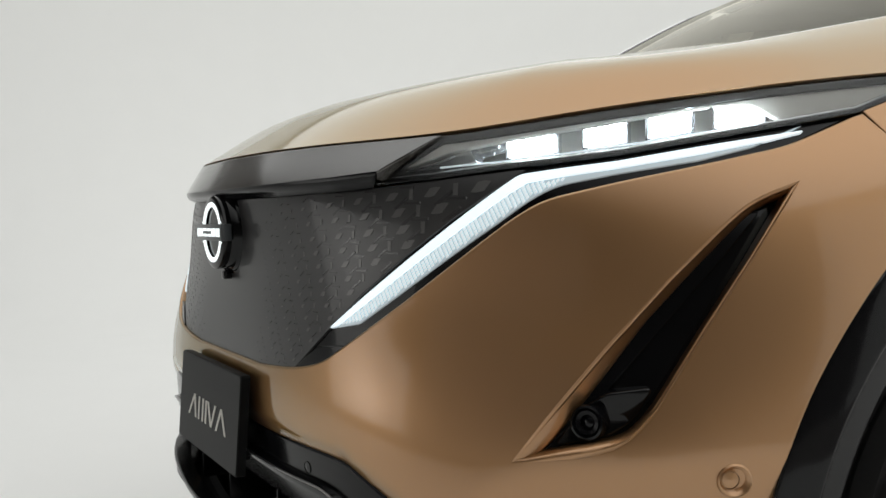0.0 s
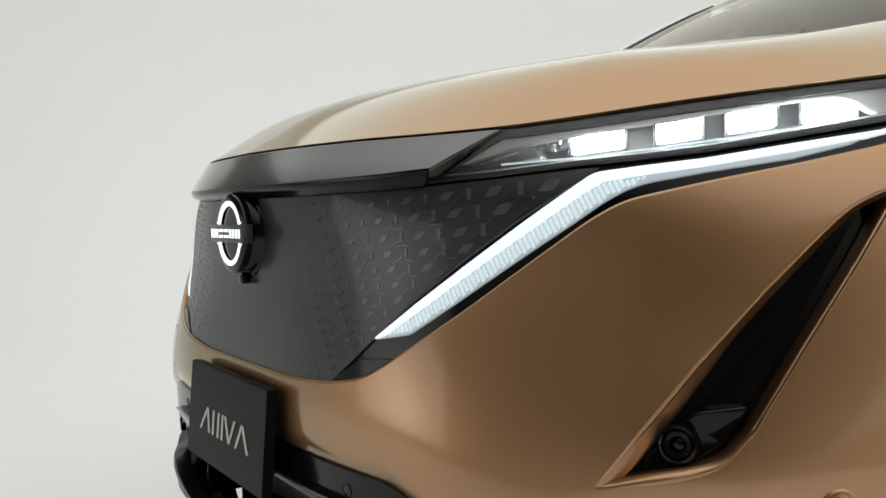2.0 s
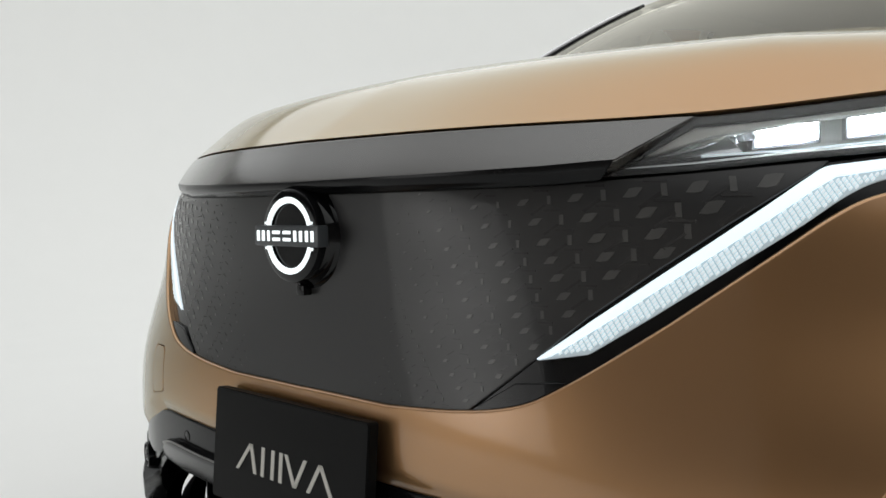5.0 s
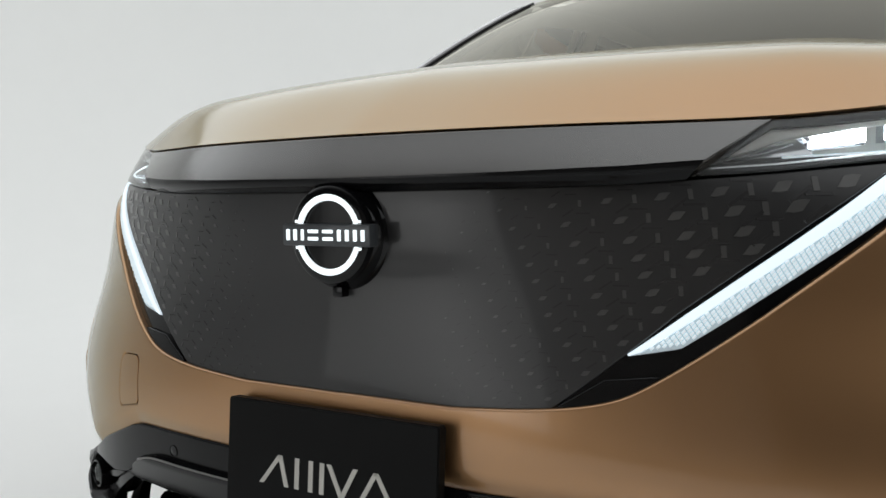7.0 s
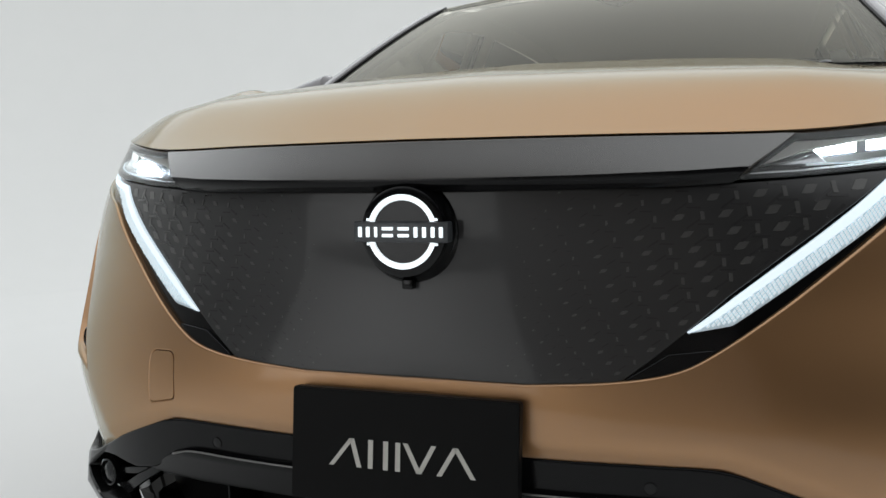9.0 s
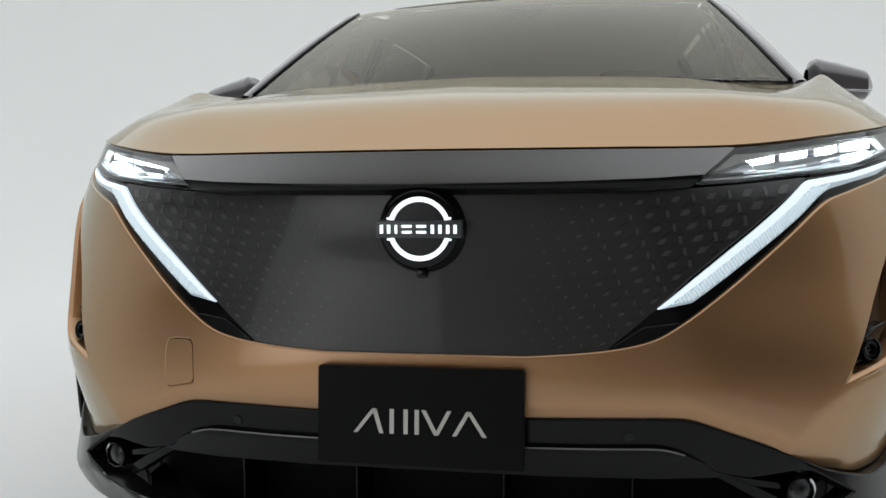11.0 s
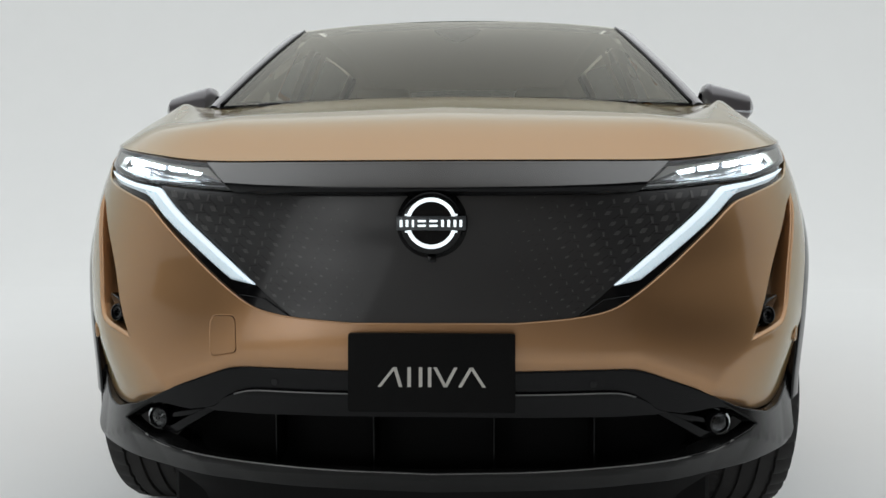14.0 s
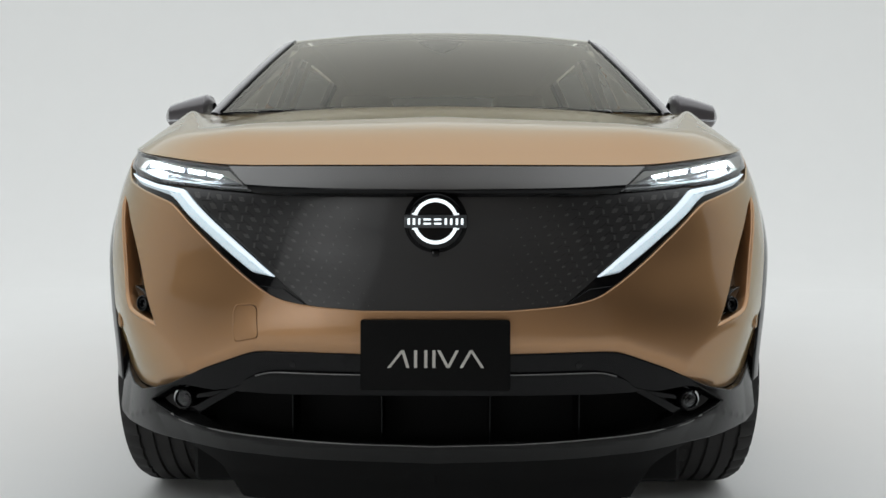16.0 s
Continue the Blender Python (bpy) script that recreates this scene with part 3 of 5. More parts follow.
def cladding():
    """Gloss black arch trim in two steps: an outer band and a satin one that leans in to the wheel."""
    outer = arch_points(ARCH_R - 0.003, -0.12, 2.95, 70) + arch_points(ARCH_R - 0.040, 2.95, -0.12, 60)
    inner = arch_points(ARCH_R - 0.041, -0.12, 2.95, 70) + arch_points(ARCH_R - 0.074, 2.95, -0.12, 60)

    def radius(s, z):
        return np.hypot(sheet(s, z)[1] - ARCH_Y, z - ARCH_Z)

    def crown(s, z):
        return -0.002 + 0.006 * np.clip((ARCH_R - radius(s, z)) / 0.040, 0, 1) ** 0.6

    def lean(s, z):
        return 0.001 - 0.45 * np.clip(ARCH_R - 0.041 - radius(s, z), 0, 0.05)
    trims = both("wheel_arch_trim", panel([np.array(p) for p in outer], crown, [], 0.03, 0.012, 0.005), GLOSS_BLACK, car)
    for trim, m in zip(trims, (lambda q: q, mirrored)):
        part("inner_band", m(panel([np.array(p) for p in inner], lean, [], 0.07, 0.012, 0.004)), ARCH_GREY, trim)


cladding()


# ---- grille and its upper trim ----
GRILLE_TOP = [(0.6, 0.9046), (0.583, 0.903), (0.493, 0.8948), (0.4145, 0.8889), (0.3508, 0.885), (0.2223, 0.8825), (0, 0.881)]
GRILLE_SIDE = [(0.0, 0.634), (0.16, 0.635), (0.276, 0.6425)]


def grille_outline():
    # up along the seam beside the running light
    side = [(0.3467, 0.7), (0.4075, 0.752), (0.473, 0.8021), (0.53, 0.8461), (0.577, 0.8841)]
    pts = on_skin(GRILLE_SIDE + side + GRILLE_TOP)
    out = fine(pts, 0.016, False)
    zs = np.linspace(0.865, 0.65, 14)
    return out + [np.array((girth(0, z), z)) for z in zs]


def grille():
    half = panel(grille_outline(), -0.006, [], 0.012, 0.02, 0.002)
    g = part("grille", joined(half, mirrored(half)), GRILLE, car, "smoked black closed grille panel with raised pattern")
    return g


grille_panel = grille()


def grille_trim():
    top = [(s, float(hood_edge(s)) - 0.005) for s in np.linspace(0.02, girth(0.478, 0.957), 30)]
    up = 0.0135
    low = fine(on_skin([(0.424, 0.8915 + up), (0.349, 0.8875 + up), (0.222, 0.885 + up), (0, 0.8835 + up)]), 0.016, False)
    outline = [np.array((girth(0, z), z)) for z in (0.905, 0.915, 0.93)] + [np.array((max(s, girth(0, z)), z)) for s, z in top] + low

    def bulge(s, z):
        return 0.014 * np.clip(1 - (z - 0.897) / 0.063, 0, 1.05) ** 1.3
    half = panel(outline, bulge, [], 0.02, 0.007, 0.002)
    trim = part("grille_trim", joined(half, mirrored(half)), SMOKED, car, "smoked glossy black trim bar below bonnet edge")
    # its lower lip rounds back to the seam above the grille
    seam = on_skin([(0, 0.8825), (0.222, 0.884), (0.349, 0.8865), (0.410, 0.8905)])
    foot = [np.array(p) for p in fine(seam, 0.016, False)] + [p + np.array((0, -0.0004)) for p in low]

    def lip(s, z):
        foot_z = np.interp(s, [p[0] for p in seam], [p[1] for p in seam])
        t = np.clip((z - foot_z) / (up + 0.001), 0, 1)
        return -0.0045 + (bulge(s, foot_z + up) + 0.0045) * np.sqrt(np.maximum(1 - (1 - t) ** 2, 0))
    half = panel(foot, lip, [], 0.008, 0.0035, 0.0006)
    part("trim_lip", joined(half, mirrored(half)), SATIN_BLACK, trim)


grille_trim()


# ---- lamps ----
DRL = [(0.3599, 0.7065, 0.003), (0.4125, 0.7164, 0.004), (0.471, 0.7562), (0.541, 0.8069), (0.589, 0.8439), (0.617, 0.8703, 0.02), (0.639, 0.8862, 0.03), (0.689, 0.8975), (0.746, 0.9091), (0.778, 0.9222), (0.805, 0.9375, 0.004), (0.793, 0.9343), (0.742, 0.9222), (0.685, 0.9096), (0.639, 0.9037), (0.599, 0.8982, 0.012), (0.581, 0.8806), (0.536, 0.841), (0.481, 0.798), (0.4156, 0.7489)]
DRL_MID = [(0.3741, 0.7115), (0.4267, 0.7478), (0.49, 0.7938), (0.548, 0.8377), (0.593, 0.8768), (0.609, 0.8899), (0.643, 0.8962), (0.687, 0.9031), (0.744, 0.9156), (0.785, 0.928)]


def running_light():
    upper = on_skin([DRL[10]] + DRL[11:] + [DRL[0]] + DRL_MID)
    lower = on_skin(DRL[:10] + [(0.802, 0.9445)] + DRL_MID[::-1])
    bright = panel(fine(upper, 0.012), -0.004, [], 0.01, 0.01, 0.001, middle=False)
    dim = panel(fine(lower, 0.012), -0.007, [], 0.01, 0.01, 0.001, middle=False)
    for name_m in (lambda m: m, mirrored):
        lamp = part("running_light", name_m(bright), GUIDE, car, "lit white slanted daytime running light")
        part("prism_band", name_m(dim), GUIDE_DIM, lamp)
        prisms = prism_rows(lower)
        tagged(part("prism", name_m(prisms), PRISM, lamp), kind="stuff")


def prism_rows(outline):
    """Small slanted ridges over the lower half of the running light."""
    poly = np.array([p[:2] for p in fine(outline, 0.02)])
    i, j = (q.ravel() for q in np.meshgrid(np.arange(-40, 170), np.arange(-56, 56)))
    s, z = 0.40 + i * 0.0060 + j * 0.0021, 0.70 + i * 0.0044 - j * 0.0030
    c = np.stack([np.stack([s + a, z + b], -1) for a, b in ((0, 0), (0.0044, 0.0033), (0.0061, 0.0011), (0.0017, -0.0021))], 1)
    ok = (s < 0.87) & inside(poly, c.reshape(-1, 2)).reshape(-1, 4).all(1)
    c = c[ok]
    base = skin(c[..., 0], c[..., 1], np.full(c.shape[:2], -0.0062))
    m = c.mean(1)[:, None] + np.array([[-0.0014, -0.001], [0.0014, 0.001]])
    tops = skin(m[..., 0], m[..., 1], np.full(m.shape[:2], -0.0045))
    v, f = [], []
    for p, top in zip(base, tops):
        k = len(v)
        v += list(p) + list(top)
        f += [(k, k + 3, k + 4), (k + 1, k, k + 4), (k + 1, k + 4, k + 5), (k + 2, k + 1, k + 5), (k + 3, k + 2, k + 5), (k + 3, k + 5, k + 4)]
    return v, f, None


running_light()


def drl_surround():
    """Black bezel between the grille, the running light and the painted bumper."""
    ring = on_skin([(0.2799, 0.6435), (0.3538, 0.659, 0.05), (0.3953, 0.685, 0.05), (0.49, 0.7513), (0.606, 0.8515, 0.02), (0.635, 0.8683, 0.03), (0.694, 0.8839, 0.04), (0.751, 0.8995, 0.03), (0.796, 0.9202, 0.03), (0.822, 0.951), (0.803, 0.9446), (0.742, 0.9282), (0.685, 0.9156), (0.639, 0.9097), (0.603, 0.9051)] + [(0.58, 0.8861), (0.533, 0.848), (0.476, 0.8041), (0.4105, 0.7539), (0.3498, 0.702)])
    hole = on_skin([(x, z) for x, z, *_ in DRL])
    m = panel(fine(ring, 0.012), -0.010, [fine(hole, 0.012)], 0.015, 0.014, 0.0015, middle=False)
    both("lamp_bezel", m, GLOSS_BLACK, car)
    tail = on_skin([(0.287, 0.6455), (0.3538, 0.6605, 0.05), (0.3933, 0.685), (0.3386, 0.6785)])
    both("lamp_bezel_foot", panel(fine(tail, 0.012), -0.004, [], 0.01, 0.012, 0.002, middle=False), GLOSS_BLACK, car)


drl_surround()

MODULES = (((0.507, 0.244, 0.935), (0.560, 0.285, 0.941)), ((0.579, 0.310, 0.944), (0.625, 0.340, 0.949)), ((0.646, 0.353, 0.952), (0.685, 0.393, 0.958)), ((0.700, 0.408, 0.960), (0.752, 0.434, 0.965)))
LAMP = [(0.4105, 0.8944, 0.004), (0.493, 0.8988), (0.583, 0.908), (0.639, 0.9127, 0.02), (0.685, 0.9186), (0.742, 0.9312), (0.803, 0.9486), (0.829, 0.963, 0.01), (0.848, 0.989, 0.01)]


def level(s, z, off=0.0):
    """The skin moved along its level normal, for what sits inside the lamps."""
    s, z = np.asarray(s, float), np.asarray(z, float)
    n = skin_normal(s, z) * np.array((1, 1, 0))
    n /= np.linalg.norm(n, axis=-1, keepdims=True)
    return np.stack([*sheet(s, z), z], -1) + np.asarray(off)[..., None] * n


def headlamp():
    tail = SEAM_S + 0.10
    lower = fine(on_skin(LAMP[:7]) + [(SEAM_S - 0.002, 0.9585, 0.01), (tail, 0.987, 0.006), (tail + 0.012, float(hood_edge(tail + 0.012)) - 0.0045)], 0.012, False)
    s_in = girth(0.482, 0.950)
    top = [np.array((s, float(hood_edge(s)) - 0.0045)) for s in np.linspace(tail, s_in, 50)]
    ring = lower + top
    lens = panel(ring, -0.002, [], 0.004, 0.014, 0.002, middle=False)
    back = panel(ring, -0.125, [], 0.0, 0.02, 0.0, middle=False, where=level, flat=True)
    r2 = [np.array(p) for p in ring]
    inner = []
    for i, p in enumerate(r2):
        d = r2[(i + 1) % len(r2)] - r2[i - 1]
        d = np.array((-d[1], d[0])) / max(np.linalg.norm(d), 1e-9)
        inner.append(p + d * 0.005)
    frame_m = panel(ring, -0.005, [inner], 0.004, 0.01, 0.001, middle=False)
    wall_m = panel(ring, -0.008, [inner], 0.11, 0.01, 0.001, middle=False, where=level, flat=True)
    # dark shelf below the light modules; above, a pale panel paints the lens's reflection
    shelf = [(0.515, 0.8945), (0.63, 0.8985), (0.77, 0.9085), (0.90, 0.9165), (1.0, 0.924), (1.10, 0.933), (1.18, 0.941), (1.18, 0.9445), (1.10, 0.937), (1.0, 0.928), (0.90, 0.9205), (0.77, 0.9125), (0.63, 0.9085), (0.535, 0.9045)]
    shelf_m = panel(fine(shelf, 0.012), -0.010, [], 0.05, 0.008, 0.001, middle=False, where=level, flat=True)
    line = [level(np.array(s), np.array(z), np.array(-0.009)) for s, z in ((0.645, 0.9100), (0.77, 0.9135), (0.90, 0.9215), (1.0, 0.929), (1.10, 0.938), (1.18, 0.9455))]
    sheen_low = [np.array(p) for p in fine([(0.575, 0.917), (0.66, 0.936), (0.77, 0.9480), (0.90, 0.9575), (1.0, 0.966), (1.10, 0.9735), (1.17, 0.976, 0.02), (1.215, 0.953, 0.02), (1.30, 0.962), (tail - 0.02, 0.985)], 0.012, False)]
    sheen_top = [np.array((s, float(hood_edge(s)) - 0.011)) for s in np.linspace(tail - 0.01, girth(0.480, 0.942), 40)]
    sheen_m = panel(sheen_low + sheen_top, -0.010, [], 0.012, 0.012, 0.002, middle=False, flat=True)
    hook = fine([(0.555, 0.908), (0.60, 0.9205), (0.68, 0.934), (0.70, 0.913), (0.62, 0.911)], 0.012)
    hook_m = panel(hook, -0.030, [], 0.02, 0.012, 0.002, middle=False, where=level, flat=True)
    blade = [level(np.array(s), np.array(z), np.array(-0.014)) for s, z in ((0.575, 0.9085), (0.615, 0.9135), (0.648, 0.9195), (0.668, 0.9245))]
    # unlit faceted reflector beside the innermost light module
    fv, ff = [], []
    rng = np.random.default_rng(4)
    for i in range(10):
        for j in range(4):
            s0, z0 = 0.628 + 0.0105 * i, 0.9185 + 0.0078 * j + 0.0012 * i
            tip, k = rng.uniform(-0.004, 0.010), len(fv)
            fv += [level(np.array(s0 + a), np.array(z0 + b), np.array(-0.075)) for a, b in ((0, 0), (0.0100, 0.0008), (0.0100, 0.0080), (0, 0.0072))]
            fv.append(level(np.array(s0 + 0.005 + rng.uniform(-0.002, 0.002)), np.array(z0 + 0.004), np.array(-0.075 + tip)))
            ff += [(k, k + 1, k + 4), (k + 1, k + 2, k + 4), (k + 2, k + 3, k + 4), (k + 3, k, k + 4)]
    facets = (fv, ff, None)
    for side in (lambda m: m, mirrored):
        lamp = part("headlamp", side(back), LAMP_SHEEN, car, "lit four-module headlamp behind clear lens")
        part("lens", side(lens), LENS, lamp)
        part("lamp_frame", side(frame_m), GLOSS_BLACK, lamp)
        part("shelf", side(shelf_m), GLOSS_BLACK, lamp)
        part("reflector_wall", side(wall_m), SILVER, lamp)
        part("edge_light", side(tube(line, 0.0013, 6)), PRISM, lamp)
        part("upper_sheen", side(sheen_m), LAMP_SHEEN, lamp)
        part("inner_reflector", side(hook_m), DIM_SILVER, lamp)
        part("reflector_blade", side(tube(blade, 0.0011, 6)), SILVER, lamp)
        tagged(part("reflector_facet", side(facets), SILVER, lamp, "hazy unlit faceted reflector"), kind="stuff")
        sg = -1 if side is mirrored else 1
        for (x0, y0, z0), (x1, y1, z1) in MODULES:
            def block(grow, front, thick, bulge):
                d = np.array((x1 - x0, y1 - y0, 0))
                d /= np.linalg.norm(d)
                n = np.array((d[1], -d[0], 0))
                a, c = np.array((x0, y0, z0)) + d * (0.005 - grow), np.array((x1, y1, z1)) - d * (0.003 - grow)
                h = 0.0125 + grow * 0.7

                def at(u, w):
                    p = a * (1 - u) + c * u + np.array((0, 0, h * w)) + n * (front + bulge * (1 - (2 * u - 1) ** 4) * (1 - w ** 4))
                    return p * np.array((sg, 1, 1))
                face = grid(at, np.linspace(0, 1, 9), np.linspace(-1, 1, 7))
                ring = [at(u, -1) for u in np.linspace(0, 1, 9)] + [at(1, w) for w in np.linspace(-1, 1, 7)[1:]] + [at(u, 1) for u in np.linspace(1, 0, 9)[1:]] + [at(0, w) for w in np.linspace(1, -1, 7)[1:-1]]
                back = [p - n * np.array((sg, 1, 1)) * thick for p in ring]
                m = len(ring)
                wall = (ring + back, [(k, (k + 1) % m, m + (k + 1) % m, m + k) for k in range(m)] + [tuple(range(m, 2 * m))], None)
                return bm_of(weld(face, wall))
            module = part("light_module", block(0.0, 0.006, 0.02, 0.005), LED, lamp)
            part("module_frame", block(0.005, -0.004, 0.018, 0.0), DIM_SILVER, module)


headlamp()

# ---- lower bumper ----
LEDGE = [(0, 0.4895), (0.345, 0.4955, 0.03), (0.372, 0.494, 0.03), (0.41, 0.482, 0.03), (0.455, 0.456, 0.01), (0.503, 0.447, 0.01)]
POCKET = [(0.475, 0.4485, 0.008), (0.503, 0.4465, 0.008), (0.575, 0.452, 0.02), (0.622, 0.445, 0.02), (0.672, 0.404, 0.004), (0.607, 0.392, 0.01), (0.572, 0.394, 0.02)]
BLADE_TOP = [(0.672, 0.403, 0.004), (0.612, 0.384, 0.03), (0.571, 0.366, 0.03), (0.448, 0.353, 0.05), (0.337, 0.344), (0.171, 0.337), (0, 0.333)]
BLADE_LOW = [(0, 0.285), (0.30, 0.292), (0.457, 0.300, 0.05), (0.598, 0.309, 0.05), (0.691, 0.313, 0.02), (0.770, 0.320, 0.01), (0.803, 0.343, 0.01)]


def middle_line(z0, z1, n=5):
    return [np.array((girth(0, z), z)) for z in np.linspace(z0, z1, n)]


def lower_bumper():
    gold = [np.array((p[0], p[1] - 0.003)) for p in fine(LOW_LINE, 0.012, False)]
    cut = girth(0.545, 0.484)
    inner_gold = [p for p in gold if p[0] < cut]
    outer_gold = [p for p in gold if p[0] >= cut]
    pocket_top = fine(on_skin([(0.503, 0.447), (0.575, 0.4525, 0.02), (0.622, 0.4455, 0.02), (0.672, 0.4045)]), 0.012, False)
    band_o = inner_gold + [np.array((girth(0.60, 0.455), 0.455))] + pocket_top[::-1] + fine(on_skin(LEDGE), 0.012, False)[::-1][1:] + middle_line(0.50, 0.535, 4)
    m = panel(band_o, -0.006, [], 0.03, 0.014, 0.004)
    body = part("lower_bumper", joined(m, mirrored(m)), SATIN_BLACK, car, "satin black lower bumper with wide air intake")
    # face that leans in below the ledge
    face_o = [p - np.array((0, 0.0015)) for p in fine(on_skin(LEDGE), 0.012, False)] + [np.array(q) for q in on_skin([(0.475, 0.447), (0.447, 0.4425), (0.36, 0.4405), (0.2, 0.4405), (0, 0.4405)])] + middle_line(0.45, 0.48, 3)
    m = panel(face_o, lambda s, z: 0.005 - 0.45 * np.clip(0.49 - z, 0, 0.06), [], 0.02, 0.012, 0.002)
    part("intake_brow", joined(m, mirrored(m)), SATIN_BLACK, body)
    # the blade that sweeps from the corners under the intake
    rim = arch_points(ARCH_R, 0.02, -0.10, 6)
    blade_o = outer_gold + [np.array(p) for p in rim] + fine(on_skin(BLADE_LOW), 0.012, False)[::-1] + middle_line(0.312, 0.328, 3) + fine(on_skin(BLADE_TOP), 0.012, False)[::-1] + [np.array((girth(0.60, 0.4545), 0.4535))]

    def ridge(s, z):
        top = np.interp(s, [0, 0.4, 0.55, 0.69, 0.80, 1.045, 1.155], [0.328, 0.338, 0.350, 0.374, 0.385, 0.333, 0.330])
        fall = np.interp(s, [0.45, 0.80], [0.75, 0.28])
        return 0.014 - np.where(z > top, 0.24, fall) * np.abs(z - top)
    m = panel(blade_o, ridge, [], 0.03, 0.012, 0.004)
    part("lower_blade", joined(m, mirrored(m)), DARK_SATIN, body, "dark grey satin blade along bumper foot")
    bib_o = [p - np.array((0, 0.002)) for p in fine(on_skin(BLADE_LOW), 0.014, False)] + fine(on_skin([(0.77, 0.310), (0.70, 0.292), (0.62, 0.268), (0.565, 0.240, 0.04), (0.53, 0.205, 0.04), (0.49, 0.165), (0, 0.160)]), 0.016, False) + middle_line(0.18, 0.27, 4)
    m = panel(bib_o, lambda s, z: -0.030 - 0.5 * np.clip(0.33 - z, 0, 0.1), [], 0.02, 0.016, 0.002)
    part("chin", joined(m, mirrored(m)), DARK_VOID, body)
    strip = fine(on_skin([(0.449, 0.4485), (0.474, 0.4465), (0.569, 0.3925, 0.02), (0.604, 0.3895), (0.560, 0.379, 0.02)]), 0.012)
    both("intake_arm", panel(strip, -0.018, [], 0.03, 0.012, 0.003, middle=False), SATIN_BLACK, body)
    back = middle_line(0.29, 0.47, 4) + [np.array(p) for p in fine(on_skin([(0.0, 0.50), (0.45, 0.50), (0.66, 0.46), (0.66, 0.33), (0.5, 0.27), (0, 0.265)]), 0.02, False)]
    b = panel(back, -0.13, [], 0, 0.03, 0)
    intake = part("air_intake", joined(b, mirrored(b)), DARK_VOID, body)
    for x in (0.122, 0.324):
        for sx in (-1, 1):
            y = float(sheet(girth(x, 0.39), 0.39)[1])
            part("fin", box(sx * x - 0.0016, sx * x + 0.0016, y + 0.035, y + 0.13, 0.330, 0.446, 0.0006, 1), SATIN_BLACK, intake)
    # grey metal bars paint the highlight on the rounded edges of brow and blade
    for pts, out in (([(0, 0.4895), (0.345, 0.4955, 0.03), (0.372, 0.494, 0.03), (0.40, 0.486, 0.02)], 0.0035), ([(0, 0.333), (0.171, 0.337), (0.337, 0.346), (0.448, 0.353, 0.05), (0.571, 0.366, 0.03), (0.606, 0.3815)], 0.0115)):
        line = fine(on_skin(pts), 0.012, False)
        pts = [level(q[0], q[1], np.array(out)) for q in line]
        pts = [np.array((0, *pts[0][1:]))] + [q for q in pts if q[0] > 0.004]
        part("ledge_glint", tube([q * np.array((-1, 1, 1)) for q in pts[:0:-1]] + pts, 0.0016, 8), EDGE_GLINT, body)
    sensor(0.318, 0.511, body)
    sensor(-0.318, 0.511, body)
    return body


def sensor(x, z, parent, r=0.0085, mat=None, depth=-0.0055):
    s = girth(abs(x), z)
    p, n = skin(s, z, np.array(depth)), skin_normal(s, z)
    sg = 1 if x > 0 else -1
    m = lathe([(0.0008, 0.0), (0.0, r * 0.86), (-0.0012, r * 0.88), (-0.0012, r * 0.93), (0.0006, r * 0.95), (0.0006, r), (-0.006, r * 1.04)], 28, "y")
    q = Vector((sg * n[0], n[1], n[2])).to_track_quat("Y", "Z").to_matrix().to_4x4()
    m = ([Matrix.Translation((sg * p[0], p[1], p[2])) @ q @ Vector(v) for v in m[0]], m[1], None)
    return part("parking_sensor", bm_of(m), mat or GLOSS_BLACK, parent)


lower = lower_bumper()


def fog_lamp():
    for sg in (1, -1):
        x, z = 0.578, 0.418
        y = float(sheet(girth(x, z), z)[1])
        turn = Matrix.Translation((sg * x, y + 0.012, z)) @ Matrix.Rotation(radians(18 * sg), 4, "Z")
        def put(m):
            return bm_of(([turn @ Vector(v) for v in m[0]], m[1], None))
        lamp = part("fog_lamp", put(lathe([(0.05, 0.0), (0.05, 0.021), (0.0, 0.0235), (-0.011, 0.0225), (-0.012, 0.020), (-0.006, 0.0185)], 36, "y")), GLOSS_BLACK, car, "small round fog lamp in bumper pocket")
        part("reflector", put(lathe([(0.016, 0.0), (0.013, 0.009), (0.006, 0.016), (-0.005, 0.019)], 11, "y")), DIM_SILVER, lamp)
        part("lens", put(lathe([(-0.014, 0.0), (-0.012, 0.011), (-0.007, 0.019)], 32, "y")), LENS, lamp)
        part("bulb_shield", put(lathe([(-0.004, 0.0), (-0.002, 0.006), (0.015, 0.007)], 20, "y")), GLOSS_BLACK, lamp)
        pocket = panel(fine(on_skin(POCKET), 0.012), -0.045, [], 0, 0.02, 0, middle=False)
        part("lamp_pocket", pocket if sg > 0 else mirrored(pocket), GLOSS_BLACK, lamp)
        # bright crescent of the outer bezel, and the slim arm that meets the lamp
        arc = grid(lambda a, k: turn @ Vector(((0.0205 + 0.0045 * k) * math.cos(a), -0.0125 + 0.003 * k, (0.0205 + 0.0045 * k) * math.sin(a))), np.linspace(-0.9, 0.9, 14) + (0 if sg > 0 else math.pi), (0, 1))
        part("bezel_crescent", bm_of(arc), SILVER, lamp)
        arm = on_skin([(0.480, 0.4455, 0.006), (0.552, 0.428, 0.01), (0.556, 0.420, 0.006), (0.510, 0.430, 0.01)])
        blade = panel(fine(arm, 0.01), -0.012, [], 0.02, 0.010, 0.002, middle=False)
        part("pocket_arm", blade if sg > 0 else mirrored(blade), SATIN_BLACK, lamp)


fog_lamp()


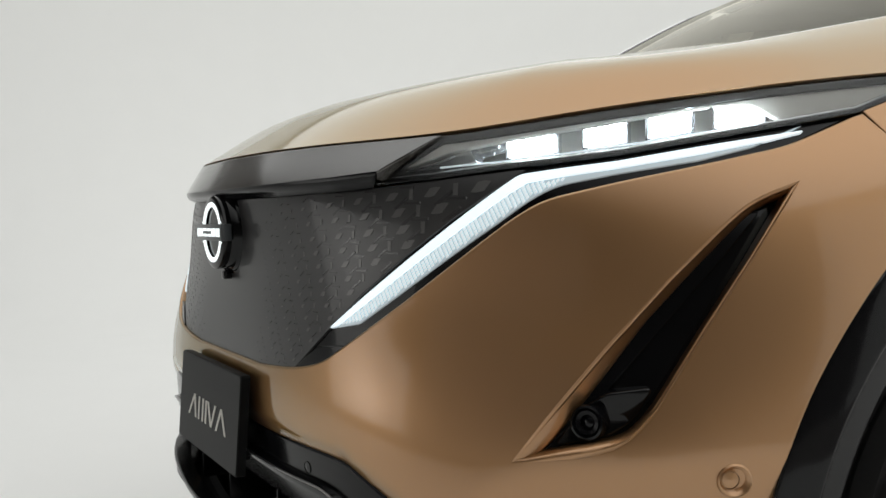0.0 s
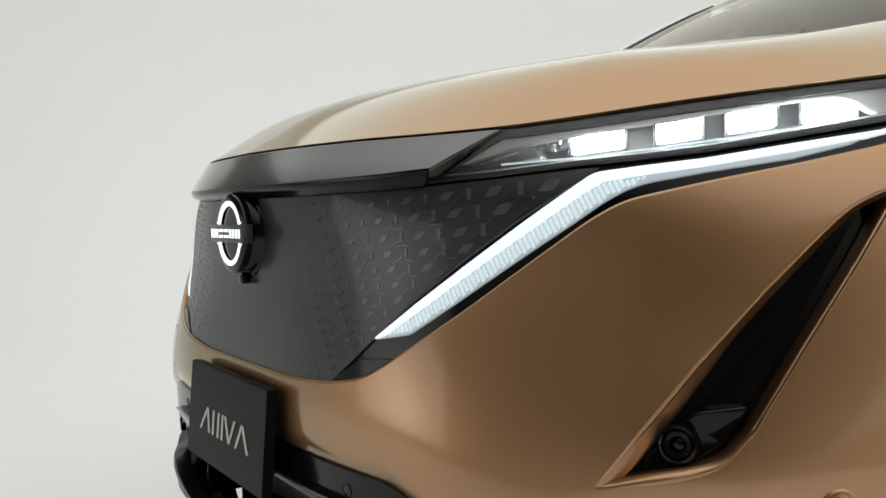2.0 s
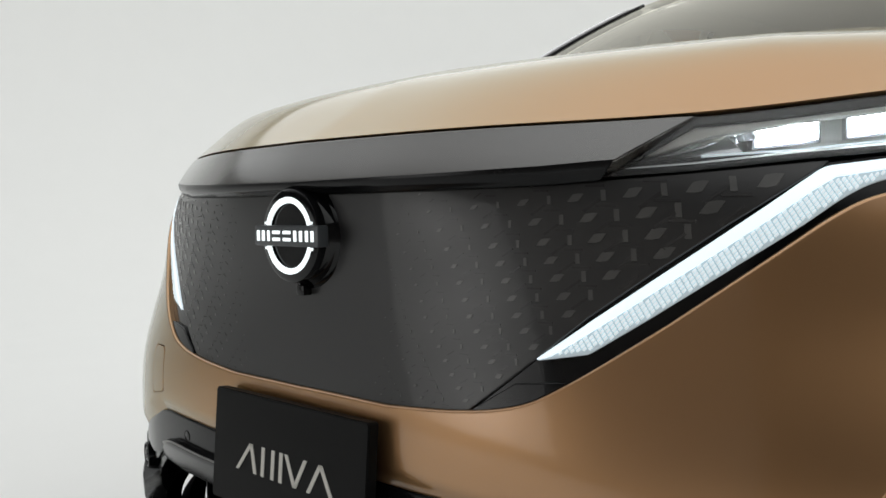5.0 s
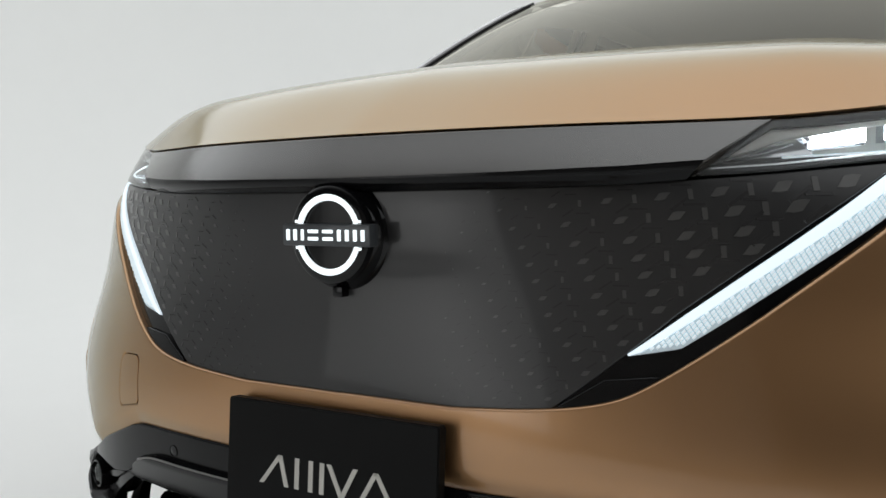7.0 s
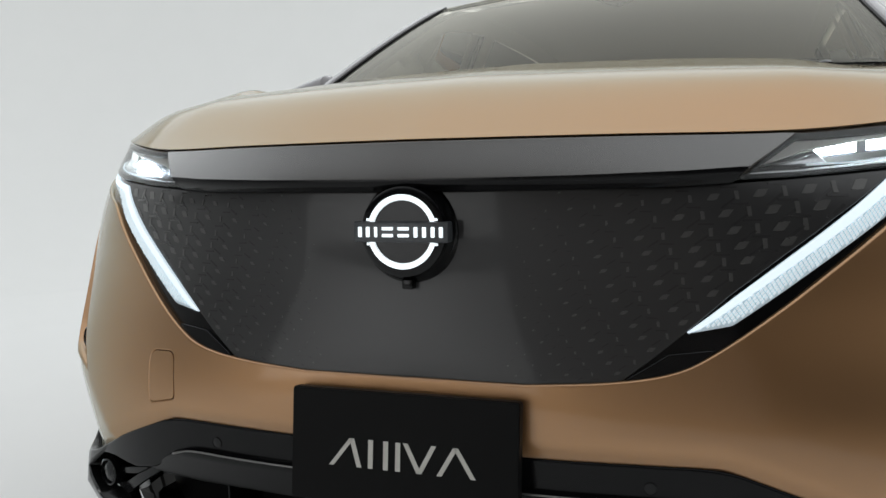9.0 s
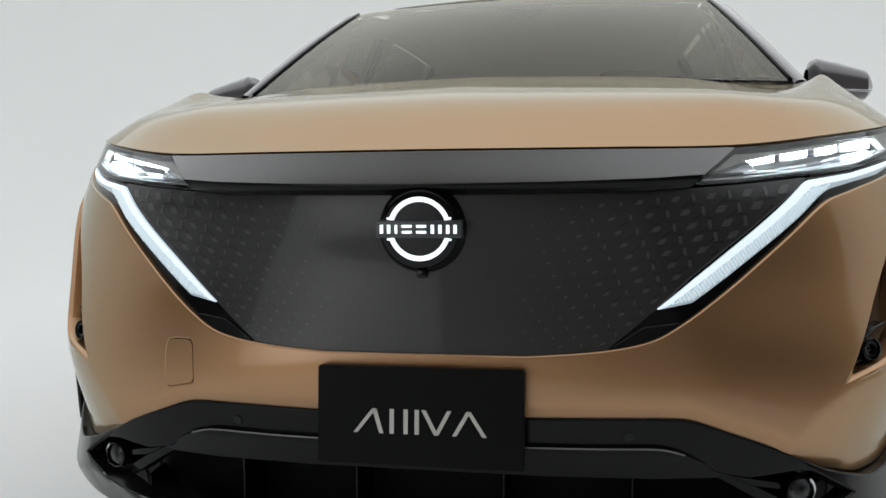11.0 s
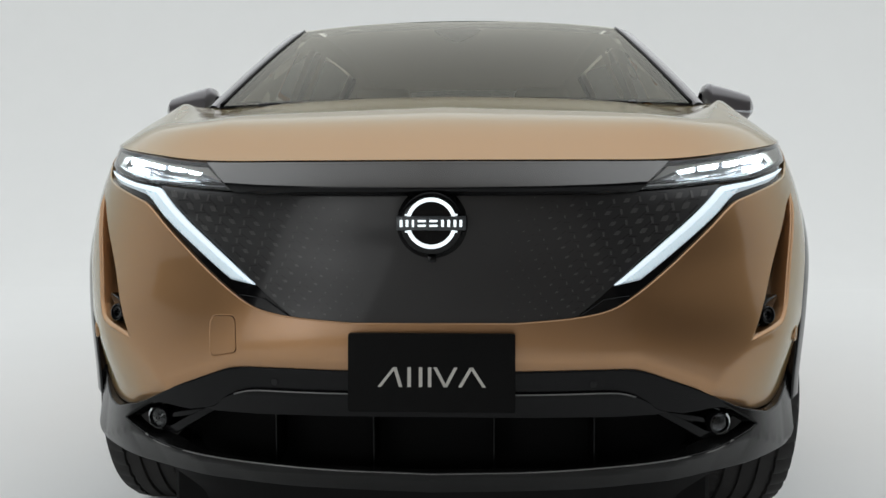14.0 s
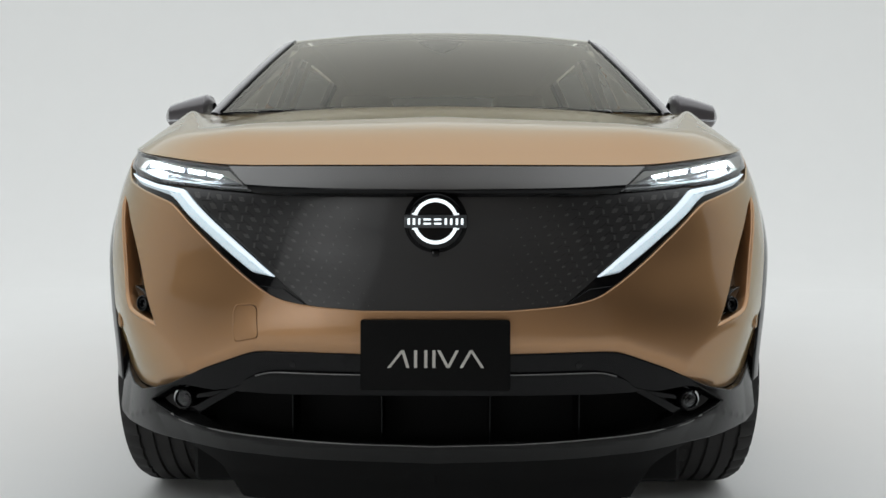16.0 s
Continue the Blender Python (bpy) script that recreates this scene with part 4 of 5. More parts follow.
# ---- side vents with round cameras ----
def side_vent():
    black = [(0.676, 0.594, 0.003), (0.727, 0.611, 0.015), (0.745, 0.625, 0.015), (0.755, 0.660, 0.02), (0.770, 0.706), (0.790, 0.778), (0.809, 0.860, 0.006), (0.795, 0.853, 0.03), (0.774, 0.807, 0.05), (0.736, 0.734)]
    out_b = fine(on_skin(VENT), 0.012)

    def even(pts, n):
        line = np.array(fine(on_skin(pts), 0.004, False))
        run = np.concatenate([[0], np.cumsum(np.linalg.norm(np.diff(line, axis=0), axis=1))])
        t = np.linspace(0, run[-1], n + 1)[:-1]
        return np.stack([np.interp(t, run, line[:, k]) for k in (0, 1)], -1)

    def loop(pts):
        return np.concatenate([even(pts[a:b], n) for a, b, n in ((0, 4, 16), (3, 7, 36))] + [even(pts[6:] + pts[:1], 44)])
    oa, ia = loop(VENT), loop(black)
    # the inner side falls to the channel, the outer one is a shallow lip
    deep = np.interp(np.arange(len(oa)), (0, 6, 50, 60, 88, 95), (0.012, 0.006, 0.006, 0.021, 0.021, 0.014))
    # the black reaches close to the outer edge
    near = np.interp(np.arange(len(oa)), (0, 8, 16, 50, 58, 95), (0.1, 0.15, 0.68, 0.68, 0.0, 0.0))[:, None]
    ia = ia * (1 - near) + oa * near
    # across the border: how far from its outer to its inner edge, and how deep; on the outer side and foot it swells to a rounded bead
    rows = ((-0.03, 0.0), (0.0, 0.0), (0.04, 0.02), (0.2, 0.18), (0.4, 0.38), (0.6, 0.6), (0.8, 0.8), (0.96, 0.98), (1.0, 1.1))
    bead = np.interp(np.arange(len(oa)), (0, 8, 48, 54, 88, 95), (0.2, 1.0, 1.0, 0.0, 0.0, 0.1))

    def surround(i, k):
        if k == len(rows):
            f, off = 1.02, -0.032
        else:
            f, d = rows[k]
            off = (-0.0006 if k == 0 else 0.0003) - deep[i] * d * (1 - bead[i]) + bead[i] * (0.0042 * math.sin(math.pi * min(max(f, 0), 1)) - 0.004 * max(f, 0) ** 3)
        q = oa[i] * (1 - f) + ia[i] * f
        return skin(q[0], q[1], np.array(off + float(undercut(q[0], q[1]))))
    slope = grid(surround, range(len(oa)), range(len(rows) + 1), True)

    def lean(s, z):
        return -0.027 - 0.012 * np.clip((s - 0.80) / 0.4, 0, 1)
    floor_m = panel(out_b, lean, [], 0.0, 0.016, 0.0, middle=False)
    # lit facet of the channel: the strip along its inner side
    strip = fine(on_skin([(0.676, 0.597), (0.712, 0.648), (0.748, 0.728), (0.782, 0.800), (0.8005, 0.853), (0.795, 0.852), (0.774, 0.806), (0.736, 0.733)]), 0.012)
    strip_m = panel(strip, -0.0260, [], 0.012, 0.012, 0.002, middle=False)
    shelf = fine(on_skin([(0.686, 0.600, 0.004), (0.727, 0.613, 0.012), (0.744, 0.630, 0.012), (0.752, 0.662, 0.004), (0.722, 0.656, 0.01), (0.702, 0.638, 0.01)]), 0.01)
    shelf_m = panel(shelf, lambda s, z: -0.026 + 0.012 * np.clip((z - 0.63) / 0.03, 0, 1), [], 0.03, 0.008, 0.003, middle=False)
    for side, sg in ((lambda m: m, 1), (mirrored, -1)):
        vent = part("side_vent", side(floor_m), GLOSS_BLACK, car, "tall slanted gloss black corner vent")
        part("painted_surround", bm_of(side(slope)), PAINT, vent)
        part("channel_strip", side(strip_m), SATIN_BLACK, vent)
        part("camera_shelf", side(shelf_m), GLOSS_BLACK, vent)
        s, z = girth(0.711, 0.627), 0.627
        p, n = skin(s, z, np.array(-0.012)), skin_normal(s, z)
        q = (Vector((sg * n[0], n[1], n[2])) + Vector((0, -0.5, 0))).to_track_quat("Y", "Z").to_matrix().to_4x4()
        for nm, prof, mt in (("camera", [(-0.03, 0.018), (0.0, 0.0195), (0.004, 0.0185), (0.005, 0.016), (0.0, 0.0145), (-0.004, 0.011), (-0.004, 0.0)], GLOSS_BLACK), ("camera_ring", [(0.0005, 0.0145), (0.0028, 0.0130), (0.0015, 0.0085), (-0.004, 0.0080)], SATIN_BLACK), ("camera_lens", [(-0.004, 0.0080), (-0.002, 0.005), (-0.0012, 0.0)], GLOSS_BLACK)):
            m = lathe(prof, 32, "y")
            m = ([Matrix.Translation((sg * p[0], p[1], p[2])) @ q @ Vector(v) for v in m[0]], m[1], None)
            part(nm, bm_of(m), mt, vent)
    for sg in (1, -1):
        jet = sensor(sg * 0.803, 0.568, bumper, 0.0100, PAINT, 0.0004)
        jet.name = "corner_sensor"
        s, z = girth(0.803, 0.568) + 0.008, 0.566
        p, n = skin(s, z, np.array(-0.0012)), skin_normal(s, z)
        q = Matrix.Translation((sg * p[0], p[1], p[2])) @ Vector((sg * n[0], n[1], n[2])).to_track_quat("Y", "Z").to_matrix().to_4x4()
        m = lathe([(-0.006, 0.0095), (-0.0005, 0.0135), (0.0008, 0.0165), (-0.0005, 0.0185), (-0.004, 0.0190)], 36, "y")
        part("sensor_scoop", bm_of(([q @ Vector(v) for v in m[0]], m[1], None)), PAINT, jet)


side_vent()


# ---- grille relief ----
MARK_SHAPES = {
    "lozenge": ((-0.5, -0.20), (-0.16, 0.17), (0.20, 0.22), (0.5, 0.20), (0.16, -0.17), (-0.20, -0.22)),
    "block": ((-0.13, 0.25), (0.13, 0.25), (0.13, -0.25), (-0.13, -0.25)),
    "bar": ((-0.62, 0.060), (0.62, 0.060), (0.62, -0.060), (-0.62, -0.060)),
    "slant": ((-0.60, -0.27), (-0.48, -0.37), (0.60, 0.27), (0.48, 0.37))}
# rows from the top: height at x = 0.388, and how far the row is shifted outwards
MARK_ROWS = ((0.895, -0.014), (0.873, 0.0), (0.851, 0.015), (0.829, 0.025), (0.8095, 0.034), (0.791, 0.041), (0.772, 0.049), (0.754, 0.056), (0.738, 0.067), (0.7215, 0.079), (0.706, 0.090), (0.691, 0.101), (0.677, 0.112), (0.664, 0.123), (0.652, 0.134))


def grille_marks():
    """Woven rows of raised lozenges and upright blocks, with thin bars between the rows, that shrink towards the middle and the foot."""
    poly = np.array(grille_outline())

    def width_at(x, z):
        # largest beside the running light, fading inwards from it
        edge = 0.35 + (z - 0.70) * 1.24
        full = np.interp(z, (0.64, 0.73, 0.86, 0.90), (0.0085, 0.0165, 0.0340, 0.036))
        fade = np.interp(z, (0.64, 0.73, 0.85), (0.20, 0.28, 0.40))
        return full * np.clip(1.05 - (edge - x) / fade, 0, 1)
    plan = []
    for r, (z0, shift) in enumerate(MARK_ROWS):
        z_next = MARK_ROWS[min(r + 1, len(MARK_ROWS) - 1)]
        gap = (z0 - z_next[0]) / 2
        for k in range(-7, 6):
            for half, kind in ((0, "lozenge"), (0.5, "block")):
                u = k + half
                x = 0.388 + shift + 0.054 * u + 0.0011 * u * abs(u)
                z = z0 + 0.08 * (x - 0.388)
                plan.append((kind, x, z))
                # below each block a level bar, below each lozenge a slanting one
                plan.append(("bar" if kind == "block" else "slant", x + 0.004 + (0.013 if kind == "lozenge" else 0.0), z - gap * (1.0 if kind == "block" else 0.75)))
    for kind, x, z in plan:
        size = float(width_at(x, z)) * (0.97 if kind in ("lozenge", "block") else 0.85)
        if x < 0.03 or size < 0.0028:
            continue
        s0 = girth(x, z)
        c = np.array([(s0 + 1.12 * size * a, z + size * b) for a, b in MARK_SHAPES[kind]])
        if not inside(poly, (c - c.mean(0)) * 1.2 + c.mean(0)).all():
            continue
        h = 0.0006
        lowp = skin(c[:, 0], c[:, 1], np.full(len(c), -0.0064))
        topp = skin(*((c - c.mean(0)) * 0.95 + c.mean(0)).T, np.full(len(c), -0.006 + h))
        n = len(c)
        f = [tuple(range(n, 2 * n))] + [(k, (k + 1) % n, n + (k + 1) % n, n + k) for k in range(n)]
        for sg in (1, -1):
            pts = [p * np.array((sg, 1, 1)) for p in list(lowp) + list(topp)]
            me = bpy.data.meshes.new("grille_mark")
            bm = bm_of((pts, f, None))
            bm.to_mesh(me)
            bm.free()
            me.materials.append(MARK if kind in ("lozenge", "block") else MARK_BAR)
            new("grille_mark", me).parent = grille_panel


grille_marks()


# ---- badge ----
def badge():
    cz, face = 0.8305, 0.013

    def at(m):
        return bm_of(([np.asarray(v) + np.array((0, face, cz)) for v in m[0]], m[1], None))
    b = part("badge", at(lathe([(0.004, 0.0), (0.004, 0.0415), (0.0, 0.0425), (0.0, 0.0555), (0.0025, 0.0595), (0.008, 0.061), (0.014, 0.060), (0.024, 0.066), (0.045, 0.070)], 72, "y")), GLOSS_BLACK, grille_panel, "round lit badge on gloss black disc")
    for a0, a1 in ((radians(17), radians(163)), (radians(197), radians(343))):
        prof = ((0.0415, 0.0015), (0.0425, -0.0012), (0.0490, -0.0012), (0.0500, 0.0015))
        m = grid(lambda a, k: (prof[k][0] * math.cos(a), prof[k][1], prof[k][0] * math.sin(a)), np.linspace(a0, a1, 40), range(4))
        part("light_ring", at(m), BADGE_LIGHT, b)
        for a in (a0, a1):
            sx = 1 if math.cos(a) > 0 else -1
            sz = 1 if math.sin(a) > 0 else -1
            x0, x1 = sorted((sx * 0.0395, sx * 0.0505))
            part("ring_foot", box(x0, x1, face - 0.0014, face + 0.003, cz + sz * 0.0162 - 0.0017, cz + sz * 0.0162 + 0.0017, 0.0005, 1), BADGE_LIGHT, b)
    part("bar", box(-0.067, 0.067, face - 0.006, face + 0.012, cz - 0.0135, cz + 0.0135, 0.0025, 2), DARK_BAR, b)
    # plain lit strips on the bar, in six groups
    x = -0.0600
    for w, level_strips in ((0.0165, False), (0.0042, False), (0.0158, True), (0.0158, True), (0.0170, False), (0.0165, False)):
        if level_strips:
            cells = [(x, x + w, z, z + 0.0042) for z in (-0.0066, 0.0024)]
        elif w < 0.006:
            cells = [(x, x + w, -0.0068, 0.0068)]
        else:
            cells = [(x, x + 0.0052, -0.0068, 0.0068), (x + w - 0.0052, x + w, -0.0068, 0.0068)]
        for x0, x1, z0, z1 in cells:
            part("lit_mark", box(x0, x1, face - 0.0075, face - 0.004, cz + z0, cz + z1, 0.0006, 1), BADGE_LIGHT, b)
        x += w + 0.0068
    part("badge_camera", box(-0.008, 0.008, 0.028, 0.045, cz - 0.078, cz - 0.064, 0.003, 2), GLOSS_BLACK, b)
    part("badge_foot", at(lathe([(0.022, 0.064), (0.030, 0.0715), (0.040, 0.073)], 48, "y")), GLOSS_BLACK, b)


DARK_BAR = material("grey_badge_bar", (0.06, 0.065, 0.07), 0.35, 0.2, 0.3)
badge()


# ---- number plate ----
def rounded_rect(x0, x1, z0, z1, r, n=5):
    out = []
    for cx, cz, a in ((x1 - r, z1 - r, 0), (x0 + r, z1 - r, 90), (x0 + r, z0 + r, 180), (x1 - r, z0 + r, 270)):
        out += [(cx + r * math.cos(radians(a + 90 * k / n)), cz + r * math.sin(radians(a + 90 * k / n))) for k in range(n + 1)]
    return out


def number_plate():
    turn = Matrix.Translation((0, 0.001, 0.618)) @ Matrix.Rotation(radians(-5), 4, "X")

    def slab(outline, thick, y, bevel=0.0):
        bm = plate_shape(outline, thick, bevel)
        bmesh.ops.transform(bm, matrix=turn @ Matrix.Translation((0, y, 0)), verts=bm.verts)
        return bm
    p = part("number_plate", slab(rounded_rect(-0.162, 0.162, -0.152, 0, 0.005), 0.015, 0, 0.0015), PLATE, car, "plain black show plate with pale lettering blocks")
    part("plate_bracket", slab(rounded_rect(-0.095, 0.095, -0.145, -0.012, 0.006), 0.03, 0.015), SATIN_BLACK, p)
    # plain pale strokes in place of a model name
    z0, z1, w = -0.103, -0.065, 0.0068
    strokes = [((x, z0), (x + w, z0), (x + k + w, z1), (x + k, z1)) for x, k in ((-0.104, 0.030), (-0.0625, -0.0115), (-0.046, 0.0), (-0.024, 0.0), (-0.0065, 0.0), (0.024, -0.020), (0.024, 0.020), (0.052, 0.022), (0.0985, -0.0245))]
    for o in strokes:
        part("plate_mark", slab(o, 0.0012, -0.0011), PLATE_MARK, p)


number_plate()

# ---- windscreen, roof and cabin ----
def lerp(a, b, t):
    return np.asarray(a, float) * (1 - t) + np.asarray(b, float) * t


def screen_at(u, v, off=0.0):
    """The windscreen: u from the middle to the side (0 to 1), v from its foot to the roof."""
    w = 0.76 * v
    side = np.array((0.782, 1.263, 1.157)) * (1 - w) ** 2 + np.array((0.644, 1.70, 1.445)) * 2 * w * (1 - w) + np.array((0.599, 2.13, 1.587)) * w * w
    mid = lerp((0, 1.03, 1.150), (0, 1.875, 1.536), v) + np.array((0, -0.42, 0.9)) * 0.032 * 4 * v * (1 - v)
    q = lerp(mid, side, abs(u) ** 2.1)
    return np.array((side[0] * u, q[1], q[2])) + np.array((0, -0.42, 0.9)) * off


def windscreen():
    us, vs = np.linspace(0, 1, 22), np.linspace(0, 1, 26)
    half = grid(screen_at, us, vs)
    bm = bm_of(weld(half, mir(half)))
    bmesh.ops.remove_doubles(bm, verts=bm.verts, dist=1e-4)
    glass = part("windscreen", bm, SCREEN, car, "large curved clear windscreen")
    glass.visible_shadow = False
    # dark edge band on the inside of the glass
    for a, b, c, d in ((0.0, 1.0, 0.955, 1.0), (0.0, 1.0, 0.0, 0.035), (0.965, 1.0, 0.0, 1.0)):
        m = grid(lambda u, v: screen_at(u, v, -0.004), np.linspace(a, b, 20), np.linspace(c, d, 20))
        for side in (m, mir(m)):
            part("edge_band", side, SATIN_BLACK, glass)
    # pod for the sensors behind the glass
    pod = bm_of(grid(lambda a, r: np.array((0.095 * r * math.cos(a), 1.80 + 0.07 * r * math.sin(a), 1.488 - 0.03 * (1 - r ** 3) + 0.02 * math.sin(a))), np.linspace(0, 2 * math.pi, 25), np.linspace(0.02, 1, 8)))
    part("sensor_pod", pod, SATIN_BLACK, glass)


windscreen()


def pillar(sg):
    """The pillar beside the windscreen, swept along the glass's edge."""
    prof = ((0.0, 0.002), (0.006, 0.010), (0.020, 0.014), (0.040, 0.006), (0.058, -0.012), (0.060, -0.045), (0.02, -0.06))

    def at(v, k):
        p, f = screen_at(1.0, v), min(1, (1.0 - v) * 6 + 0.2)
        return p + np.array((1, 0.35, -0.1)) * prof[k][0] * f + np.array((0.1, -0.4, 0.9)) * prof[k][1] * f
    m = grid(at, np.linspace(-0.02, 0.99, 30), range(len(prof)))
    p = part("front_pillar", bm_of(m if sg > 0 else mir(m)), HAZED_GLOSS, car)
    seal = tube([screen_at(1.0, v, 0.002) * np.array((sg, 1, 1)) for v in np.linspace(0, 0.99, 24)], 0.0045, 8)
    part("window_seal", seal, SATIN_BLACK, p)
    lining = grid(lambda v, k: screen_at(1.0, v) + (np.array((-0.035, 0.02, -0.015)) if k == 0 else np.array((0.035, 0.11, -0.05))), np.linspace(0, 1, 20), (0, 1))
    part("pillar_lining", lining if sg > 0 else mir(lining), CABIN, p)


pillar(1)
pillar(-1)

ROOF_Y = (1.875, 2.3, 2.9, 3.4, 3.9, 4.15)
ROOF_Z = (1.536, 1.603, 1.632, 1.615, 1.555, 1.50)
ROOF_X = (0.627, 0.650, 0.662, 0.650, 0.622, 0.60)


def roof_at(u, y):
    return np.array((u * pchip(ROOF_Y, ROOF_X, y), y + 0.04 * abs(u) ** 2.1 * max(0, (2.5 - y) / 0.625), pchip(ROOF_Y, ROOF_Z, y) - 0.029 * abs(u) ** 2.1))


def belt_at(y):
    return np.array((pchip((1.2, 1.6, 2.4, 3.4, 4.2), (0.872, 0.878, 0.88, 0.87, 0.80), y), y, pchip((1.2, 2.0, 3.0, 4.2), (1.04, 1.065, 1.09, 1.12), y)))


def cabin_shell():
    # dark header that closes the joint between the screen and the roof
    header = grid(lambda u, k: (screen_at(abs(u), 0.975, -0.012), screen_at(abs(u), 1.0, -0.010), roof_at(abs(u), 1.99) - np.array((0, 0, 0.014)))[k] * np.array((1 if u >= 0 else -1, 1, 1)), np.linspace(-1, 1, 41), range(3))
    part("roof_header", bm_of(header), SATIN_BLACK, car)
    m = grid(roof_at, np.linspace(-1, 1, 25), np.linspace(1.875, 4.15, 30))
    roof = part("roof", bm_of(m), HAZED_GLOSS, car)
    m = grid(lambda u, y: roof_at(u, y) - np.array((0, 0, 0.03)), np.linspace(-0.99, 0.99, 15), np.linspace(1.9, 4.1, 16))
    part("headlining", bm_of(m), CABIN, roof)

    def flank(y, k):
        # between belt and roof rail, leaning in
        y = float(y)
        if y < 1.915:
            v = (y - 1.263) / (1.915 - 1.263)
            top = screen_at(1.0, max(v, 0)) + np.array((0.05, 0.02, -0.03))
        else:
            top = roof_at(1.0, y) + np.array((0.0, 0, -0.01))
        return lerp(belt_at(y), top, k)
    for sg in (1, -1):
        for name, y0, y1 in (("front_side_window", 1.36, 2.50), ("rear_side_window", 2.62, 3.55)):
            g = grid(flank, np.linspace(y0, y1, 16), np.linspace(0.03, 0.93, 6))
            w = part(name, g if sg > 0 else mir(g), SIDE_GLASS, car)
            w.visible_shadow = False
        for name, y0, y1 in (("centre_pillar", 2.49, 2.63), ("rear_pillar", 3.54, 4.15)):
            g = grid(flank, np.linspace(y0, y1, 8), np.linspace(0, 1, 6))
            part(name, g if sg > 0 else mir(g), GLOSS_BLACK, car)
            g = grid(lambda y, k: flank(y, k) - np.array((0.03, 0, 0)), np.linspace(y0, y1, 8), np.linspace(0, 1, 6))
            part("pillar_lining", g if sg > 0 else mir(g), CABIN, car)
        rail = grid(flank, np.linspace(1.9, 4.15, 24), (0.92, 0.97, 1.0))
        part("roof_rail", rail if sg > 0 else mir(rail), GLOSS_BLACK, car)
        lining = grid(lambda y, k: roof_at(0.96, y) - np.array((0, 0, 0.031)) if k == 0 else flank(y, 0.84) - np.array((0.022, 0, 0)), np.linspace(1.9, 4.12, 24), (0, 1))
        part("rail_lining", lining if sg > 0 else mir(lining), CABIN, car)
        low = grid(flank, np.linspace(1.25, 4.15, 30), (-0.01, 0.02, 0.04))
        part("belt_trim", low if sg > 0 else mir(low), GLOSS_BLACK, car)
    # tailgate with its window
    tail = grid(lambda u, k: lerp(roof_at(u, 4.15), (0.80 * u, 4.40 - 0.16 * u * u, 1.12), k), np.linspace(-1, 1, 15), np.linspace(0.0, 1.0, 8))
    part("tailgate_window", tail, TAIL_GLASS, car).visible_shadow = False


cabin_shell()


def body_sides():
    """Doors, rear quarters and tail; the flank carries straight on from the front wings."""
    rear_y = ARCH_Y + 2.775
    top = [np.array((2.205 + t, 1.045 + 0.025 * t)) for t in np.linspace(0, 2.8, 40)]
    end = [np.array((5.005, z)) for z in np.linspace(1.08, 0.34, 16)]
    arch = [np.array(p) for p in arch_points(ARCH_R - 0.02, 3.3, -0.2, 50, rear_y)]
    low = [np.array((s, 0.34)) for s in np.linspace(3.85, 2.3, 20)]
    front = [np.array((2.205, z)) for z in np.linspace(0.5, 1.0, 8)]
    m = panel(top + end + arch + low + front, 0.0, [], 0.02, 0.05, 0.003)
    both("side_panel", m, PAINT, car)
    tail = grid(lambda u, z: np.array((0.885 * math.copysign(abs(math.sin(u)) ** 0.6, u), 4.12 + 0.42 * max(math.cos(u), 0) ** 0.6 - 0.1 * (z - 0.7) ** 2, z)), np.linspace(-math.pi / 2, math.pi / 2, 33), np.linspace(0.34, 1.12, 12))
    part("rear_bumper", bm_of(tail), PAINT, car)
    sill = bm_of(weld(*[grid(lambda y, k: np.array((sg * (0.885, 0.88, 0.80)[k], y, (0.35, 0.25, 0.22)[k])), np.linspace(1.30, 3.20, 20), range(3)) for sg in (1, -1)]))
    part("sill_trim", sill, SATIN_BLACK, car)
    part("underbody", box(-0.60, 0.60, 0.24, 4.3, 0.175, 0.34, 0.01, 1), DARK_VOID, car)
    # unseen dark box, added to stop light leaking through the nose
    part("nose_light_stop", box(-0.50, 0.50, 0.25, 0.98, 0.30, 0.90, 0.02, 1), DARK_VOID, car)
    part("under_tray", box(-0.40, 0.40, 0.17, 0.6, 0.160, 0.172, 0.002, 1), DARK_VOID, car)


body_sides()


def cabin():
    dash = grid(lambda x, k: np.array((x, (1.08, 1.25, 1.45, 1.55, 1.58)[k] + 0.22 * (x / 0.75) ** 2, (1.10, 1.105, 1.095, 1.05, 0.80)[k])), np.linspace(-0.76, 0.76, 17), range(5))
    part("dashboard", bm_of(dash), CABIN_DARK, car)
    part("cabin_floor", box(-0.8, 0.8, 1.3, 4.1, 0.36, 0.40, 0.005, 1), CABIN_DARK, car)
    part("bulkhead", box(-0.80, 0.80, 1.10, 1.16, 0.34, 1.09, 0.005, 1), DARK_VOID, car)
    for sg in (1, -1):
        seat = part("front_seat", box(sg * 0.38 - 0.25, sg * 0.38 + 0.25, 2.45, 2.62, 0.55, 1.14, 0.06, 4, None), CABIN, car)
        part("headrest", box(sg * 0.38 - 0.13, sg * 0.38 + 0.13, 2.52, 2.64, 1.16, 1.34, 0.045, 4), CABIN, seat)
        part("seat_cushion", box(sg * 0.38 - 0.26, sg * 0.38 + 0.26, 1.95, 2.50, 0.50, 0.66, 0.05, 3), CABIN, seat)
    part("rear_seat", box(-0.66, 0.66, 3.45, 3.62, 0.55, 1.15, 0.06, 4), CABIN, car)


cabin()


